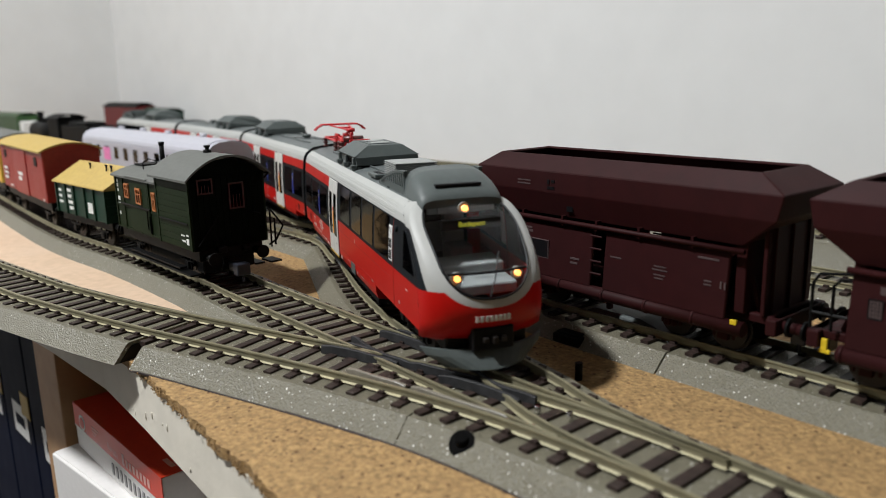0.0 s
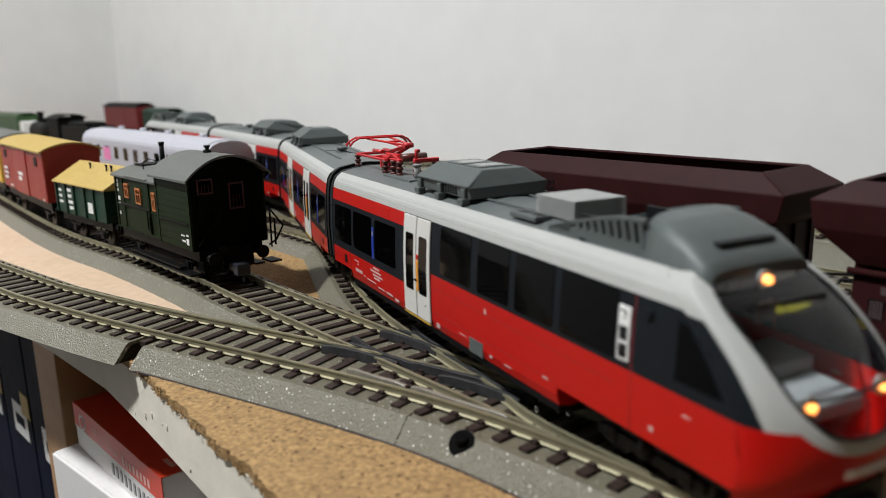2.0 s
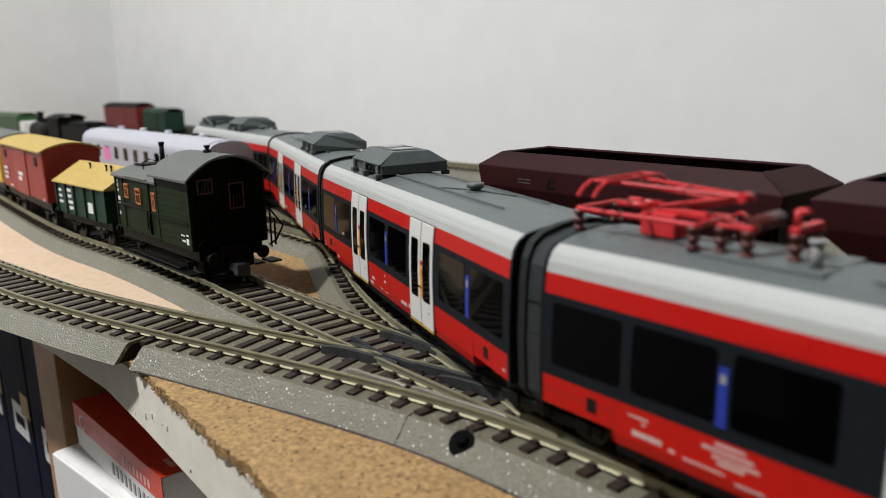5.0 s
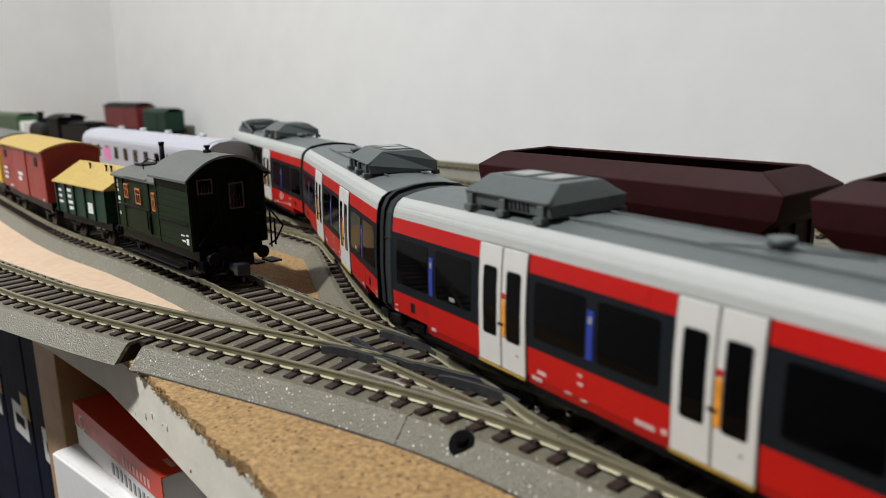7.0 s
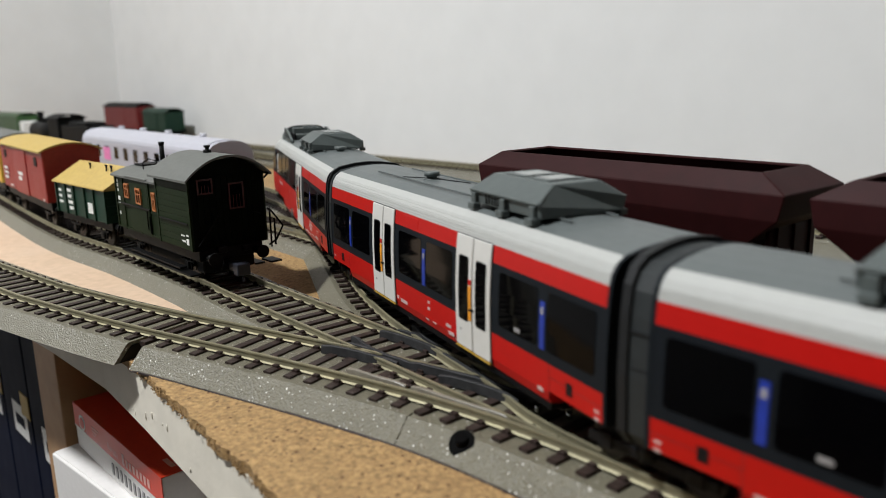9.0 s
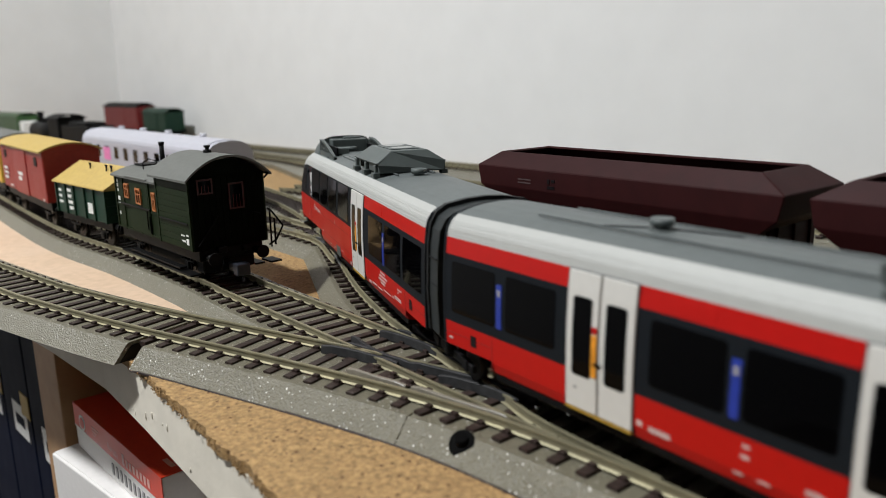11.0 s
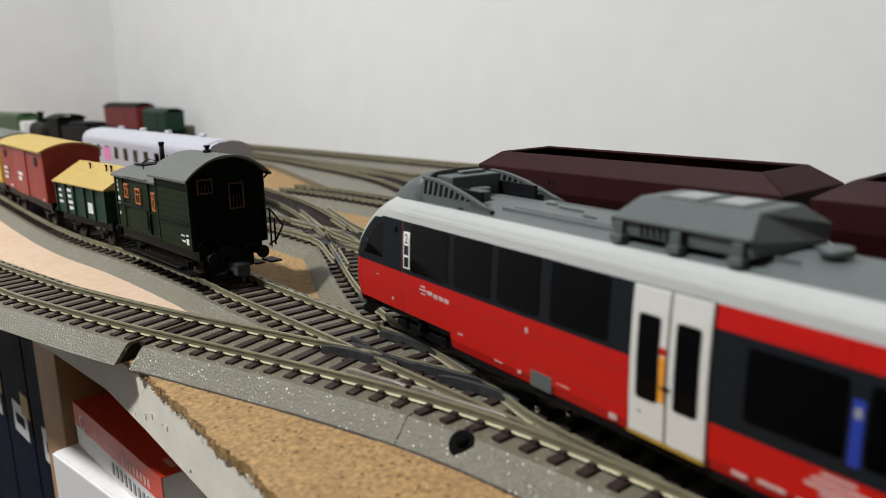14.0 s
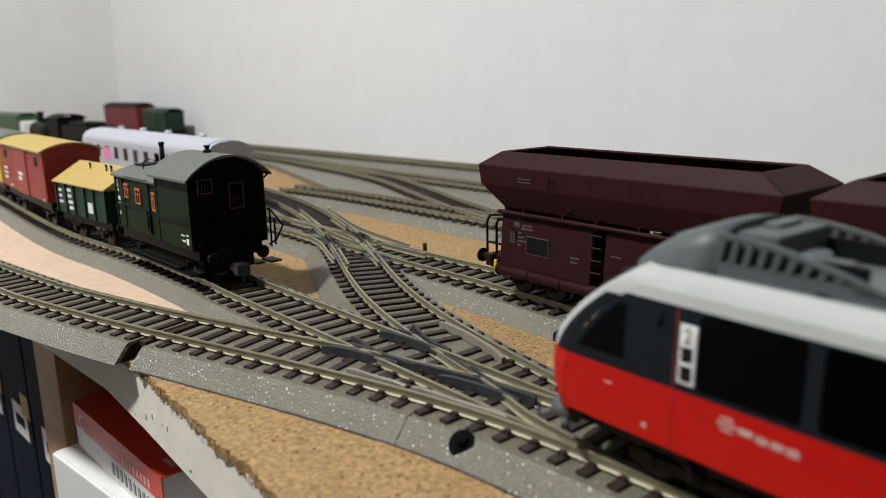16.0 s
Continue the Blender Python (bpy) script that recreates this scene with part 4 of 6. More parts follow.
def pantograph(car):
    z = 49.6
    pan = part("pantograph", tubes([(3, -6, z), (31, -6, z)], [(3, 6, z), (31, 6, z)], [(3, -6, z), (3, 6, z)], [(31, -6, z), (31, 6, z)], [(18, -6, z), (18, 6, z)], r=0.55),
               PANTO, car, "red folded half pantograph on the roof")
    for x in (3.5, 30.5):
        for y in (-6, 6):
            insulator(pan, x, y, 45.2)
    for x, y in ((35.5, -5), (35.5, 4), (40.5, -5), (47.5, -2), (47.5, 5)):
        insulator(pan, x, y, 45.0, 4.9)
    part("base_block", boxes((16, 24, -2.4, 2.4, 45.4, 50.2), (19, 30, -1.2, 1.2, 49.6, 51.2), bevel=0.4), PANTO, pan)
    part("lower_arm", tubes([(19, 0, 51.0), (36.5, 0, 54.6)], [(21, 1.8, 50.2), (35, 1.0, 54.0)], r=0.65), PANTO, pan)
    part("knee", disc(bmesh.new(), (36.8, 0, 54.7), (0, 1, 0), 0.9, 3.4, 12), PANTO, pan)
    part("upper_arm", tubes([(36.8, -0.9, 54.8), (10, -4.5, 55.6)], [(36.8, 0.9, 54.8), (10, 4.5, 55.6)], [(24, -2.6, 55.2), (24, 2.6, 55.2)], r=0.42), PANTO, pan)
    part("guide_rod", tubes([(34, 0, 53.6), (13, 0, 54.8)], r=0.25), PANTO, pan)
    for x in (8.4, 12.2):
        part("contact_strip", tubes([(x, -12.2, 53.4), (x, -10.8, 54.9), (x, -8.4, 56.1), (x, 8.4, 56.1), (x, 10.8, 54.9), (x, 12.2, 53.4)], r=0.42), PANTO, pan)
    part("strip_link", tubes([(8.4, -8, 56.1), (12.2, -8, 56.1)], [(8.4, 8, 56.1), (12.2, 8, 56.1)], [(8.4, -4.5, 55.7), (12.2, -4.5, 55.7)], [(8.4, 4.5, 55.7), (12.2, 4.5, 55.7)], r=0.35), PANTO, pan)
    part("spring_box", tubes([(10, -2, 51.2), (18, -2, 51.2)], [(10, 2, 51.2), (18, 2, 51.2)], r=0.75, n=8), PANTO, pan)
    part("main_switch", disc(bmesh.new(), (41, 0, 51.0), (0, 1, 0), 1.4, 9, 14), INSUL, pan, "dark red-brown breaker drum")
    part("switch_frame", boxes((34.5, 41.5, -5.6, -4.2, 49.8, 50.6), (34.5, 41.5, 3, 4.6, 49.8, 50.6), (46.6, 48.4, -3, 6, 49.8, 51.2), bevel=0.3), PANTO, pan)
    part("switch_cap", tubes([(47.5, -2, 51.2), (47.5, -2, 54.0)], [(47.5, -2, 53.8), (49.5, -2, 53.8)], r=0.6, n=8), PANTO, pan)
    part("roof_cable", tubes([(31, 5.5, 49.8), (33, 5.5, 50.8), (35.5, 4, 50.4)], [(31, -5.5, 49.8), (35, -5.5, 52.0), (40.5, -5, 50.4)], r=0.3), PANTO, pan)
    part("surge_arrester", disc(disc(bmesh.new(), (52, -4, 47.2), (0, 0, 1), 1.0, 4.4, 10), (52, -4, 49.6), (0, 0, 1), 1.4, 0.5, 10), PRINTGREY, pan, "pale grey arrester")
    part("roof_plate", boxes((33, 55, -8.0, 8.0, 44.4, 45.3), bevel=0.2), TR_ROOF, pan)


def roof_fairing(car):
    # hood over the cab, open to the rear between two slatted cheeks
    bm = bmesh.new()
    n = 12
    secs = [(185.4, 44.2, 10.9), (183.0, 46.2, 11.7), (179.0, 48.9, 12.0), (174.0, 50.9, 11.8), (168.5, 51.8, 11.5)]
    rings = []
    for x, zt, w in secs:
        ring = []
        for k in range(n + 1):
            a = math.pi * k / n
            y = w * math.copysign(abs(math.cos(a)) ** 0.5, math.cos(a))
            z = 41.8 + (zt - 41.8) * abs(math.sin(a)) ** 0.38
            ring.append(bm.verts.new((x, y * (1.0 + 0.10 * (1 - (z - 41.8) / max(0.5, zt - 41.8))), z)))
        rings.append(ring)
    for a, b in zip(rings, rings[1:]):
        for k in range(n):
            bm.faces.new((a[k], a[k + 1], b[k + 1], b[k])).smooth = True
    bm.faces.new(rings[0])
    bm.faces.new(rings[-1][::-1])
    bmesh.ops.recalc_face_normals(bm, faces=bm.faces)
    hood = part("roof_fairing", bm, TR_BOX, car, "grey roof fairing with slatted cheeks")
    part("hood_slot", boxes((178.6, 182.2, -6.8, 6.8, 46.9, 47.9), bevel=0.3), TR_BLACK, hood, "black air slot")
    top = lambda x: float(np.interp(x, (138.5, 142, 148, 156, 163, 169.5), (44.7, 45.6, 47.4, 49.3, 50.4, 50.6)))
    for side in (-1, 1):
        lo, hi = sorted((side * 11.1, side * 12.3))

        def strip(xs, f0, f1):
            b2 = bmesh.new()
            rows = [[b2.verts.new(c) for c in ((x, lo, f0(x)), (x, hi, f0(x)), (x, hi, f1(x)), (x, lo, f1(x)))] for x in xs]
            for p, q in zip(rows, rows[1:]):
                for k in range(4):
                    b2.faces.new((p[k], p[(k + 1) % 4], q[(k + 1) % 4], q[k]))
            b2.faces.new(rows[0][::-1]), b2.faces.new(rows[-1])
            bmesh.ops.recalc_face_normals(b2, faces=b2.faces)
            return b2

        xs = np.linspace(138.5, 169.0, 14)
        cheek = part("fairing_cheek", strip(xs, lambda x: top(x) - 0.75, top), TR_BOX, hood)
        part("lower_rail", strip(xs, lambda x: 43.2, lambda x: min(45.8, top(x))), TR_BOX, cheek)
        part("tail_block", strip(np.linspace(140, 146.5, 4), lambda x: 44.5, lambda x: top(x) - 0.3), TR_BOX, cheek)
        part("dark_backing", boxes((146, 168, *sorted((side * 8.6, side * 9.4)), 44.8, 48.2)), TR_BLACK, cheek)
        for i in range(10):
            x = 146.6 + i * 2.42
            b2 = bmesh.new()
            v = [b2.verts.new((x + dx + lean, y, z)) for z, lean in ((45.4, 0.0), (top(x - 1) - 0.4, -1.1)) for dx, y in ((0, lo), (1.0, lo), (1.0, hi), (0, hi))]
            for q in ((3, 2, 1, 0), (4, 5, 6, 7), (0, 1, 5, 4), (1, 2, 6, 5), (2, 3, 7, 6), (3, 0, 4, 7)):
                b2.faces.new([v[k] for k in q])
            part("slat", b2, TR_BOX, cheek)


def end_car(front):
    car = new("railcar")
    tagged(car, "red and grey railcar end unit, %s" % ("lit headlights, red pantograph" if front else "unlit lamps, slatted roof fairing"),
           "model railcar", "cars of the railcar set")
    seam = 172.6
    bm = bmesh.new()
    extrude(bm, full(raised(9.9)), GAP, 22.5, band_materials(False))
    extrude(bm, full(HALF), 22.5, 79.3, band_materials(False))
    extrude(bm, full(HALF), 79.3, 149.5, band_materials(True))
    extrude(bm, full(raised(11.3)), 149.5, lambda y, z: NOSE - side_setback(y, z), band_materials(True), cap=False)
    bmesh.ops.remove_doubles(bm, verts=bm.verts, dist=0.01)
    part("body_shell", bm, BODY_MATS, car, "red body with dark window band and light grey shoulder")
    nose_shell(car)
    lamps(car, front)
    add_door(car, 79.3)
    for side in (-1, 1):
        for x0, x1 in ((6.6, 23.8), (26.3, 43.4), (46.4, 63.4)):
            part("window", side_pane(x0, x1, 19.3, 32.3, side), TR_GLASS, car, "dark tinted window")
        for x0, x1 in ((94.4, 111.4), (115.0, 129.8), (132.4, 147.6), (150.2, 168.2)):
            part("window", side_pane(x0, x1, 24.6, 37.7, side, 0.16), TR_GLASS, car, "dark tinted window")
        strip = part("window_post", side_plate(43.9, 45.7, 18.9, 29.4, side, 0.2, 0.2), BLUE, car, "blue information strip")
        part("strip_sign", side_plate(44.3, 45.3, 26.6, 28.2, side, 0.2, 0.24), PRINTGREY, strip)
        part("cab_window", cab_pane(side), TR_GLASS, car, "dark three-cornered cab window")
        plate = part("class_plate", side_plate(168.6, 171.9, 24.9, 35.3, side, 0.2, 0.2, bevel=0.1), PRINT, car, "white plate with class number and pictograms")
        for z0, z1 in ((25.4, 28.2), (28.8, 31.5)):
            part("pictogram", side_plate(169.1, 171.4, z0, z1, side, 0.1, 0.24), TR_BLACK, plate)
        curve = bpy.data.curves.new("class_number", "FONT")
        curve.body, curve.size, curve.align_x, curve.align_y = "2", 3.8 * MM, "CENTER", "CENTER"
        txt = new("class_number", curve)
        me = bpy.data.meshes.new_from_object(txt.evaluated_get(bpy.context.evaluated_depsgraph_get()))
        bpy.data.objects.remove(txt)
        me.materials.clear()
        me.materials.append(TR_BLACK)
        ob = new("class_number", me)
        ob.parent = car
        ob.matrix_basis = pose(170.25 * MM, side * (wall_y(33.2) + 0.26) * MM, 33.3 * MM, 90 - side * 4, 0, 180 if side > 0 else 0)
        part("body_seam", side_plate(seam, seam + 0.25, 12, 38.0, side, 0.2, 0.06), TR_DARKRED, car)
        for z in (12.6, 19.6):
            part("panel_line", side_plate(90, 148 if z < 15 else 168, z, z + 0.14, side, 0.2, 0.05), TR_DARKRED, car)
        part("panel_line", side_plate(22.3, 22.5, 8, 16.5, side, 0.2, 0.05), TR_DARKRED, car)
        part("panel_line", side_plate(4.2, 22.3, 13.6, 13.75, side, 0.2, 0.05), TR_DARKRED, car)
        part("control_hatch", side_plate(16.0, 18.4, 12.0, 15.0, side, 0.2, 0.08), TR_BLACK, car)
        part("roof_hatch", side_plate(47, 58, 34.4, 37.4, side, 0.2, 0.1, bevel=0.05), TR_RED, car)
        part("skirt_grille", side_plate(110.6, 117.6, 7.7, 11.6, side, 0.2, 0.12, bevel=0.1), TR_BOX, car, "grey skirt grille")
        part("mirror_cap", disc(bmesh.new(), (176.6, side * 17.0, 35.4), (0, 1, 0), 0.9, 1.0, 12), TR_DARK, car)
        if not front:
            part("corner_buffer", disc(bmesh.new(), (NOSE - 7.0, side * 13.0, 8.6), (1, 0, 0), 2.3, 5.5, 18), TR_BOX, car, "round grey corner fender")
    for y in (-5.0, -3.8, -2.4, -1.2, 0.0, 1.2, 2.4, 3.6):
        part("front_letter_bar", boxes((NOSE - setback(y, 16.2) - 1.0, NOSE - setback(y, 16.2) + 0.12, y, y + 0.8, 15.5, 17.0)), PRINT, car)
    prints(car, [(26, 14.6, 4.5, 0.5), (29, 13.6, 1, 0.5), (44, 15.4, 5.5, 0.8), (41.5, 14.2, 9.5, 0.8), (43.5, 13.0, 8.5, 0.8), (44.5, 12.0, 5, 0.8), (27, 11.0, 6.5, 1.4), (35, 10.6, 1.2, 0.8), (38, 10.4, 8, 0.5), (48, 9.6, 5, 0.5),
                 (55, 9.4, 5, 0.9), (62, 8.8, 3, 0.9), (91.5, 8.6, 2.0, 1.6), (105, 10.8, 4, 0.25), (118.6, 19.8, 0.9, 1.7), (128, 9.6, 3, 0.3), (121, 9.2, 1.2, 1.0), (144, 12.2, 2, 0.7), (178, 14, 1.0, 1.2), (186, 20.0, 1.8, 0.4)])
    if not front:
        prints(car, [(161.0, 19.2, 2.2, 0.6), (160.4, 20.2, 3.4, 0.6), (161.0, 21.2, 2.2, 0.6)], "emblem_bar")
        prints(car, [(157.6, 19.6, 2.4, 1.5), (155.0, 19.3, 2.0, 1.5), (152.4, 19.3, 2.0, 1.5), (149.9, 19.2, 2.0, 1.5)], "logo_bar")
    # front end: coupler recess, plough
    part("coupler_recess", boxes((NOSE - 5.0, NOSE - 0.9, -5.8, 5.8, 7.4, 13.6), bevel=0.5), TR_BLACK, car, "black coupler recess")
    part("coupler", boxes((NOSE - 3, NOSE + 0.5, -3.2, -1.6, 9.8, 11.2), (NOSE - 3, NOSE + 0.5, 1.6, 3.2, 9.8, 11.2), (NOSE - 3, NOSE + 0.9, -0.7, 0.7, 9.4, 11.4), bevel=0.3), WHEEL, car)
    bm = bmesh.new()
    cols = []
    for y in np.linspace(-16.4, 16.4, 13):
        f = 1 - (abs(y) / 16.4) ** 2.4
        x = NOSE - 8 + 7.5 * f
        cols.append([bm.verts.new(c) for c in ((x - 1.5, y * 1.06, 7.6), (x - 0.4, y * 1.0, 5.8), (x + 1.6, y * 0.74, 2.8), (x + 0.4, y * 0.74, 2.8), (x - 1.6, y * 1.0, 6.0), (x - 2.7, y * 1.06, 7.6))])
    for a, b in zip(cols, cols[1:]):
        for k in range(6):
            bm.faces.new((a[k], a[(k + 1) % 6], b[(k + 1) % 6], b[k]))
    bm.faces.new(cols[0]), bm.faces.new(cols[-1][::-1])
    bmesh.ops.recalc_face_normals(bm, faces=bm.faces)
    part("snow_plough", bm, TR_BOX, car, "grey front snow plough")
    underframe(car, 23, 149)
    part("front_underframe", boxes((149, NOSE - 6, -11.5, 11.5, 6.5, 11.4), bevel=0.6), TR_BLACK, car)
    bogie(car, NOSE - 37)
    roof_box(car, 85.8 if front else 83.2)
    roof_rails(car, 62, 136)
    roof_fairing(car)
    corrugation(car, GAP, seam)
    part("body_end_rim", extrude(bmesh.new(), full([(y * 1.004, z + 0.1 if z > 30 else z) for y, z in raised(9.9)]), GAP - 0.5, GAP + 0.5), TR_DARK, car)
    if front:
        pantograph(car)
        fins = part("resistor_box", boxes((126.5, 140.5, -6.6, 6.6, 44.6, 49.8), bevel=0.3), FIN, car, "light grey finned resistor box")
        for k in range(7):
            part("resistor_fin", boxes((126.0, 141.0, -7.2, 7.2, 45.4 + 0.65 * k, 45.75 + 0.65 * k)), FIN, fins)
        part("roof_ledge", boxes((122, 133, -12.2, -7.4, 44.3, 45.6), bevel=0.3), TR_BOX, car)
        part("ledge_slot", boxes((123.5, 127, -10.8, -8.6, 45.5, 45.7), (128.4, 132, -10.8, -8.6, 45.5, 45.7)), TR_BLACK, car)
    else:
        for x in (59.5, 158.7):
            part("roof_vent", disc(disc(bmesh.new(), (x, 0, 45.4), (0, 0, 1), 1.7, 1.4, 16), (x, 0, 46.6), (0, 0, 1), 2.7, 1.5, 20), TR_BOX, car, "round roof vent")
        part("roof_equipment", boxes((160.5, 168, -8, 8, 44.8, 50.6), (150, 157, 3, 9, 44.8, 47.6), (164, 167, -6, 2, 50.4, 51.4), bevel=0.4), TR_BOX, car)
        part("roof_mark", boxes((120, 128, -1.0, -0.6, 45.3, 45.75), (112, 116, 3, 3.4, 45.3, 45.75), (131, 135, -3, -2.6, 45.3, 45.75)), TR_BOX, car)
        part("roof_panel", boxes((100.5, 139, -8.2, 8.2, 44.5, 45.25)), TR_ROOF, car)
    return car


def mid_car():
    car = new("railcar")
    tagged(car, "red and grey electric railcar middle unit with two double doors", "model railcar", "cars of the railcar set")
    bm = bmesh.new()
    x1 = PITCH_CAR - GAP
    extrude(bm, full(raised(9.9)), GAP, 22.5, band_materials(False))
    extrude(bm, full(HALF), 22.5, PITCH_CAR - 22.5, band_materials(False))
    extrude(bm, full(raised(9.9)), PITCH_CAR - 22.5, x1, band_materials(False))
    bmesh.ops.remove_doubles(bm, verts=bm.verts, dist=0.01)
    part("body_shell", bm, BODY_MATS, car, "red body with dark window band and light grey shoulder")
    c = PITCH_CAR / 2
    add_door(car, c - 29.75)
    add_door(car, c + 29.75)
    for side in (-1, 1):
        for xa, xb in ((6.8, 23.4), (27.2, 43.4), (67.6, 83.6), (87.2, 103.2), (PITCH_CAR - 43.4, PITCH_CAR - 27.2), (PITCH_CAR - 23.4, PITCH_CAR - 6.8)):
            part("window", side_pane(xa, xb, 19.3, 32.3, side), TR_GLASS, car, "dark tinted window")
        for x in (24.2, 84.3, PITCH_CAR - 26.0):
            strip = part("window_post", side_plate(x, x + 1.8, 19.2, 29.8, side, 0.2, 0.2), BLUE, car, "blue information strip")
            part("strip_sign", side_plate(x + 0.4, x + 1.4, 27.0, 28.6, side, 0.2, 0.24), PRINTGREY, strip)
        for x in (22.3, PITCH_CAR - 22.5):
            part("panel_line", side_plate(x, x + 0.2, 8, 16.5, side, 0.2, 0.05), TR_DARKRED, car)
        for x in (GAP + 0.5, PITCH_CAR - 22.3):
            part("panel_line", side_plate(x, x + 18, 13.6, 13.75, side, 0.2, 0.05), TR_DARKRED, car)
        for x in (14.0, PITCH_CAR - 16.4):
            part("control_hatch", side_plate(x, x + 2.2, 12.0, 14.8, side, 0.2, 0.08), TR_BLACK, car)
        part("roof_hatch", side_plate(c + 4, c + 14, 34.4, 37.4, side, 0.2, 0.1, bevel=0.05), TR_RED, car)
        part("exit_sticker", side_plate(34, 36.4, 20.0, 21.0, side, 0.2, 0.16), PRINTGREY, car)
    prints(car, [(c - 17, 11.0, 3, 1.2), (c - 8, 9.6, 2.2, 0.5), (c - 3, 9.4, 1.8, 0.5), (c - 4, 12.6, 1.6, 1.0), (c - 4, 14.6, 1.4, 0.9), (c + 12, 10.0, 5, 1.4), (c + 18.5, 10.4, 1.4, 1.4), (GAP + 1.5, 12, 1.5, 0.7), (GAP + 1.5, 10.4, 1.5, 0.7), (GAP + 21, 9.4, 2.2, 1.2),
                 (x1 - 3.2, 12, 1.5, 0.7), (67, 9.2, 3.4, 1.2)])
    roof_box(car, 50.5)
    roof_rails(car, 30, 145)
    vent = part("roof_antenna", disc(disc(bmesh.new(), (115, 0, 45.6), (0, 0, 1), 1.7, 1.8, 16), (115, 0, 46.9), (0, 0, 1), 2.5, 1.4, 18), TR_BOX, car, "small round roof vent")
    part("antenna_base", disc(bmesh.new(), (115, 0, 45.2), (0, 0, 1), 2.8, 0.5, 18), TR_BOX, vent)
    part("roof_wire", tubes([(100, -6, 45.0), (115, 0, 45.5), (129, 6, 45.0)], r=0.15), TR_BLACK, car)
    corrugation(car, GAP, x1)
    for x in (GAP - 0.5, x1 - 0.5):
        part("body_end_rim", extrude(bmesh.new(), full([(y * 1.004, z + 0.1 if z > 30 else z) for y, z in raised(9.9)]), x, x + 1.0), TR_DARK, car)
    underframe(car, 23, PITCH_CAR - 23)
    return car


CAR_1, CAR_2 = end_car(True), mid_car()
CAR_3, CAR_4 = copy_thing(CAR_2, Matrix.Identity(4)), end_car(False)
for c_, toward_ in ((CAR_1, -1), (CAR_2, -1), (CAR_4, 1)):
    gangway(c_, toward_)
    bogie(c_, 0.0)


# ---- standing rolling stock ----
def stand(name, line, s0, s1, label, cat, group=""):
    """An empty at rail level, x from the far end of the vehicle to its near end."""
    p, q = line.at(s0), line.at(s1)
    r = new(name)
    tagged(r, label, cat, group)
    put(r, p[0], p[1], 0, math.degrees(math.atan2(q[1] - p[1], q[0] - p[0])))
    return r, float(np.hypot(*(q - p)))


def wheelset(root, x, r=5.2):
    ax = part("wheelset", disc(bmesh.new(), (x, 0, r), (0, 1, 0), 0.9, 22, 8), WHEEL, root)
    for y in (-8.0, 8.0):
        bm = disc(bmesh.new(), (x, y, r), (0, 1, 0), r, 1.8, 24)
        disc(bm, (x, y - math.copysign(1.0, y), r), (0, 1, 0), r + 0.7, 0.5, 24)
        disc(bm, (x, y + math.copysign(1.0, y), r), (0, 1, 0), r * 0.45, 0.8, 12)
        part("wheel", bm, WHEEL, ax)


def axle_guard(root, x, mat):
    for side in (-1, 1):
        y = side * 11.4
        bm = boxes((x - 1.6, x + 1.6, y - 0.9, y + 0.9, 3.6, 7.2), (x - 6.5, x + 6.5, y - 0.5, y + 0.5, 7.0, 7.9), (x - 3.4, x - 2.6, y - 0.4, y + 0.4, 4, 10), (x + 2.6, x + 3.4, y - 0.4, y + 0.4, 4, 10), bevel=0.2)
        part("axle_guard", bm, mat, root)


def buffers(root, x, dirn, mat, z=11.0, y=10.2):
    for side in (-1, 1):
        bm = disc(bmesh.new(), (x + dirn * 2.0, side * y, z), (1, 0, 0), 1.5, 4.0, 14)
        disc(bm, (x + dirn * 4.6, side * y, z), (1, 0, 0), 0.9, 2.4, 10)
        b = part("buffer", bm, mat, root)
        part("buffer_plate", disc(bmesh.new(), (x + dirn * 6.0, side * y, z), (1, 0, 0), 2.6, 0.8, 20), STEEL, b)


def coupler(root, x, dirn, z=6.0):
    part("coupler", boxes((*sorted((x, x + dirn * 7)), -2.2, 2.2, z - 1.6, z + 2.0), (*sorted((x + dirn * 5, x + dirn * 9)), -2.8, 2.8, z - 2.6, z + 2.2), (*sorted((x + dirn * 7, x + dirn * 8.2)), -0.6, 0.6, z - 5.5, z - 3), bevel=0.5), COUPLER, root, "grey-black plastic coupler")


def arch_roof(bm, x0, x1, w, z0, z1, thick=0.8, n=14):
    pts = []
    for k in range(n + 1):
        y = -w + 2 * w * k / n
        u = abs(y / w)
        pts.append((y, z0 + (z1 - z0) * (1 - u ** 2.1)))
    low = [(y, z - thick) for y, z in pts]
    return extrude(bm, pts + low[::-1], x0, x1)


def window_frame(root, x, z, w, h, y, side, frame_mat, name="side_window"):
    lo, hi = sorted((y, y + side * 0.35))
    win = part(name, boxes((x - w / 2, x + w / 2, lo, hi, z - h / 2, z + h / 2), bevel=0.1), TR_GLASS, root)
    lo, hi = sorted((y, y + side * 0.7))
    bm = boxes((x - w / 2 - 0.4, x - w / 2 + 0.2, lo, hi, z - h / 2 - 0.4, z + h / 2 + 0.4), (x + w / 2 - 0.2, x + w / 2 + 0.4, lo, hi, z - h / 2 - 0.4, z + h / 2 + 0.4),
               (x - w / 2, x + w / 2, lo, hi, z + h / 2 - 0.2, z + h / 2 + 0.4), (x - w / 2, x + w / 2, lo, hi, z - h / 2 - 0.4, z - h / 2 + 0.2),
               (x - 0.2, x + 0.2, lo, hi, z - h / 2, z + h / 2), (x - w / 2, x + w / 2, lo, hi, z + h * 0.12, z + h * 0.12 + 0.35))
    part("window_frame", bm, frame_mat, win)


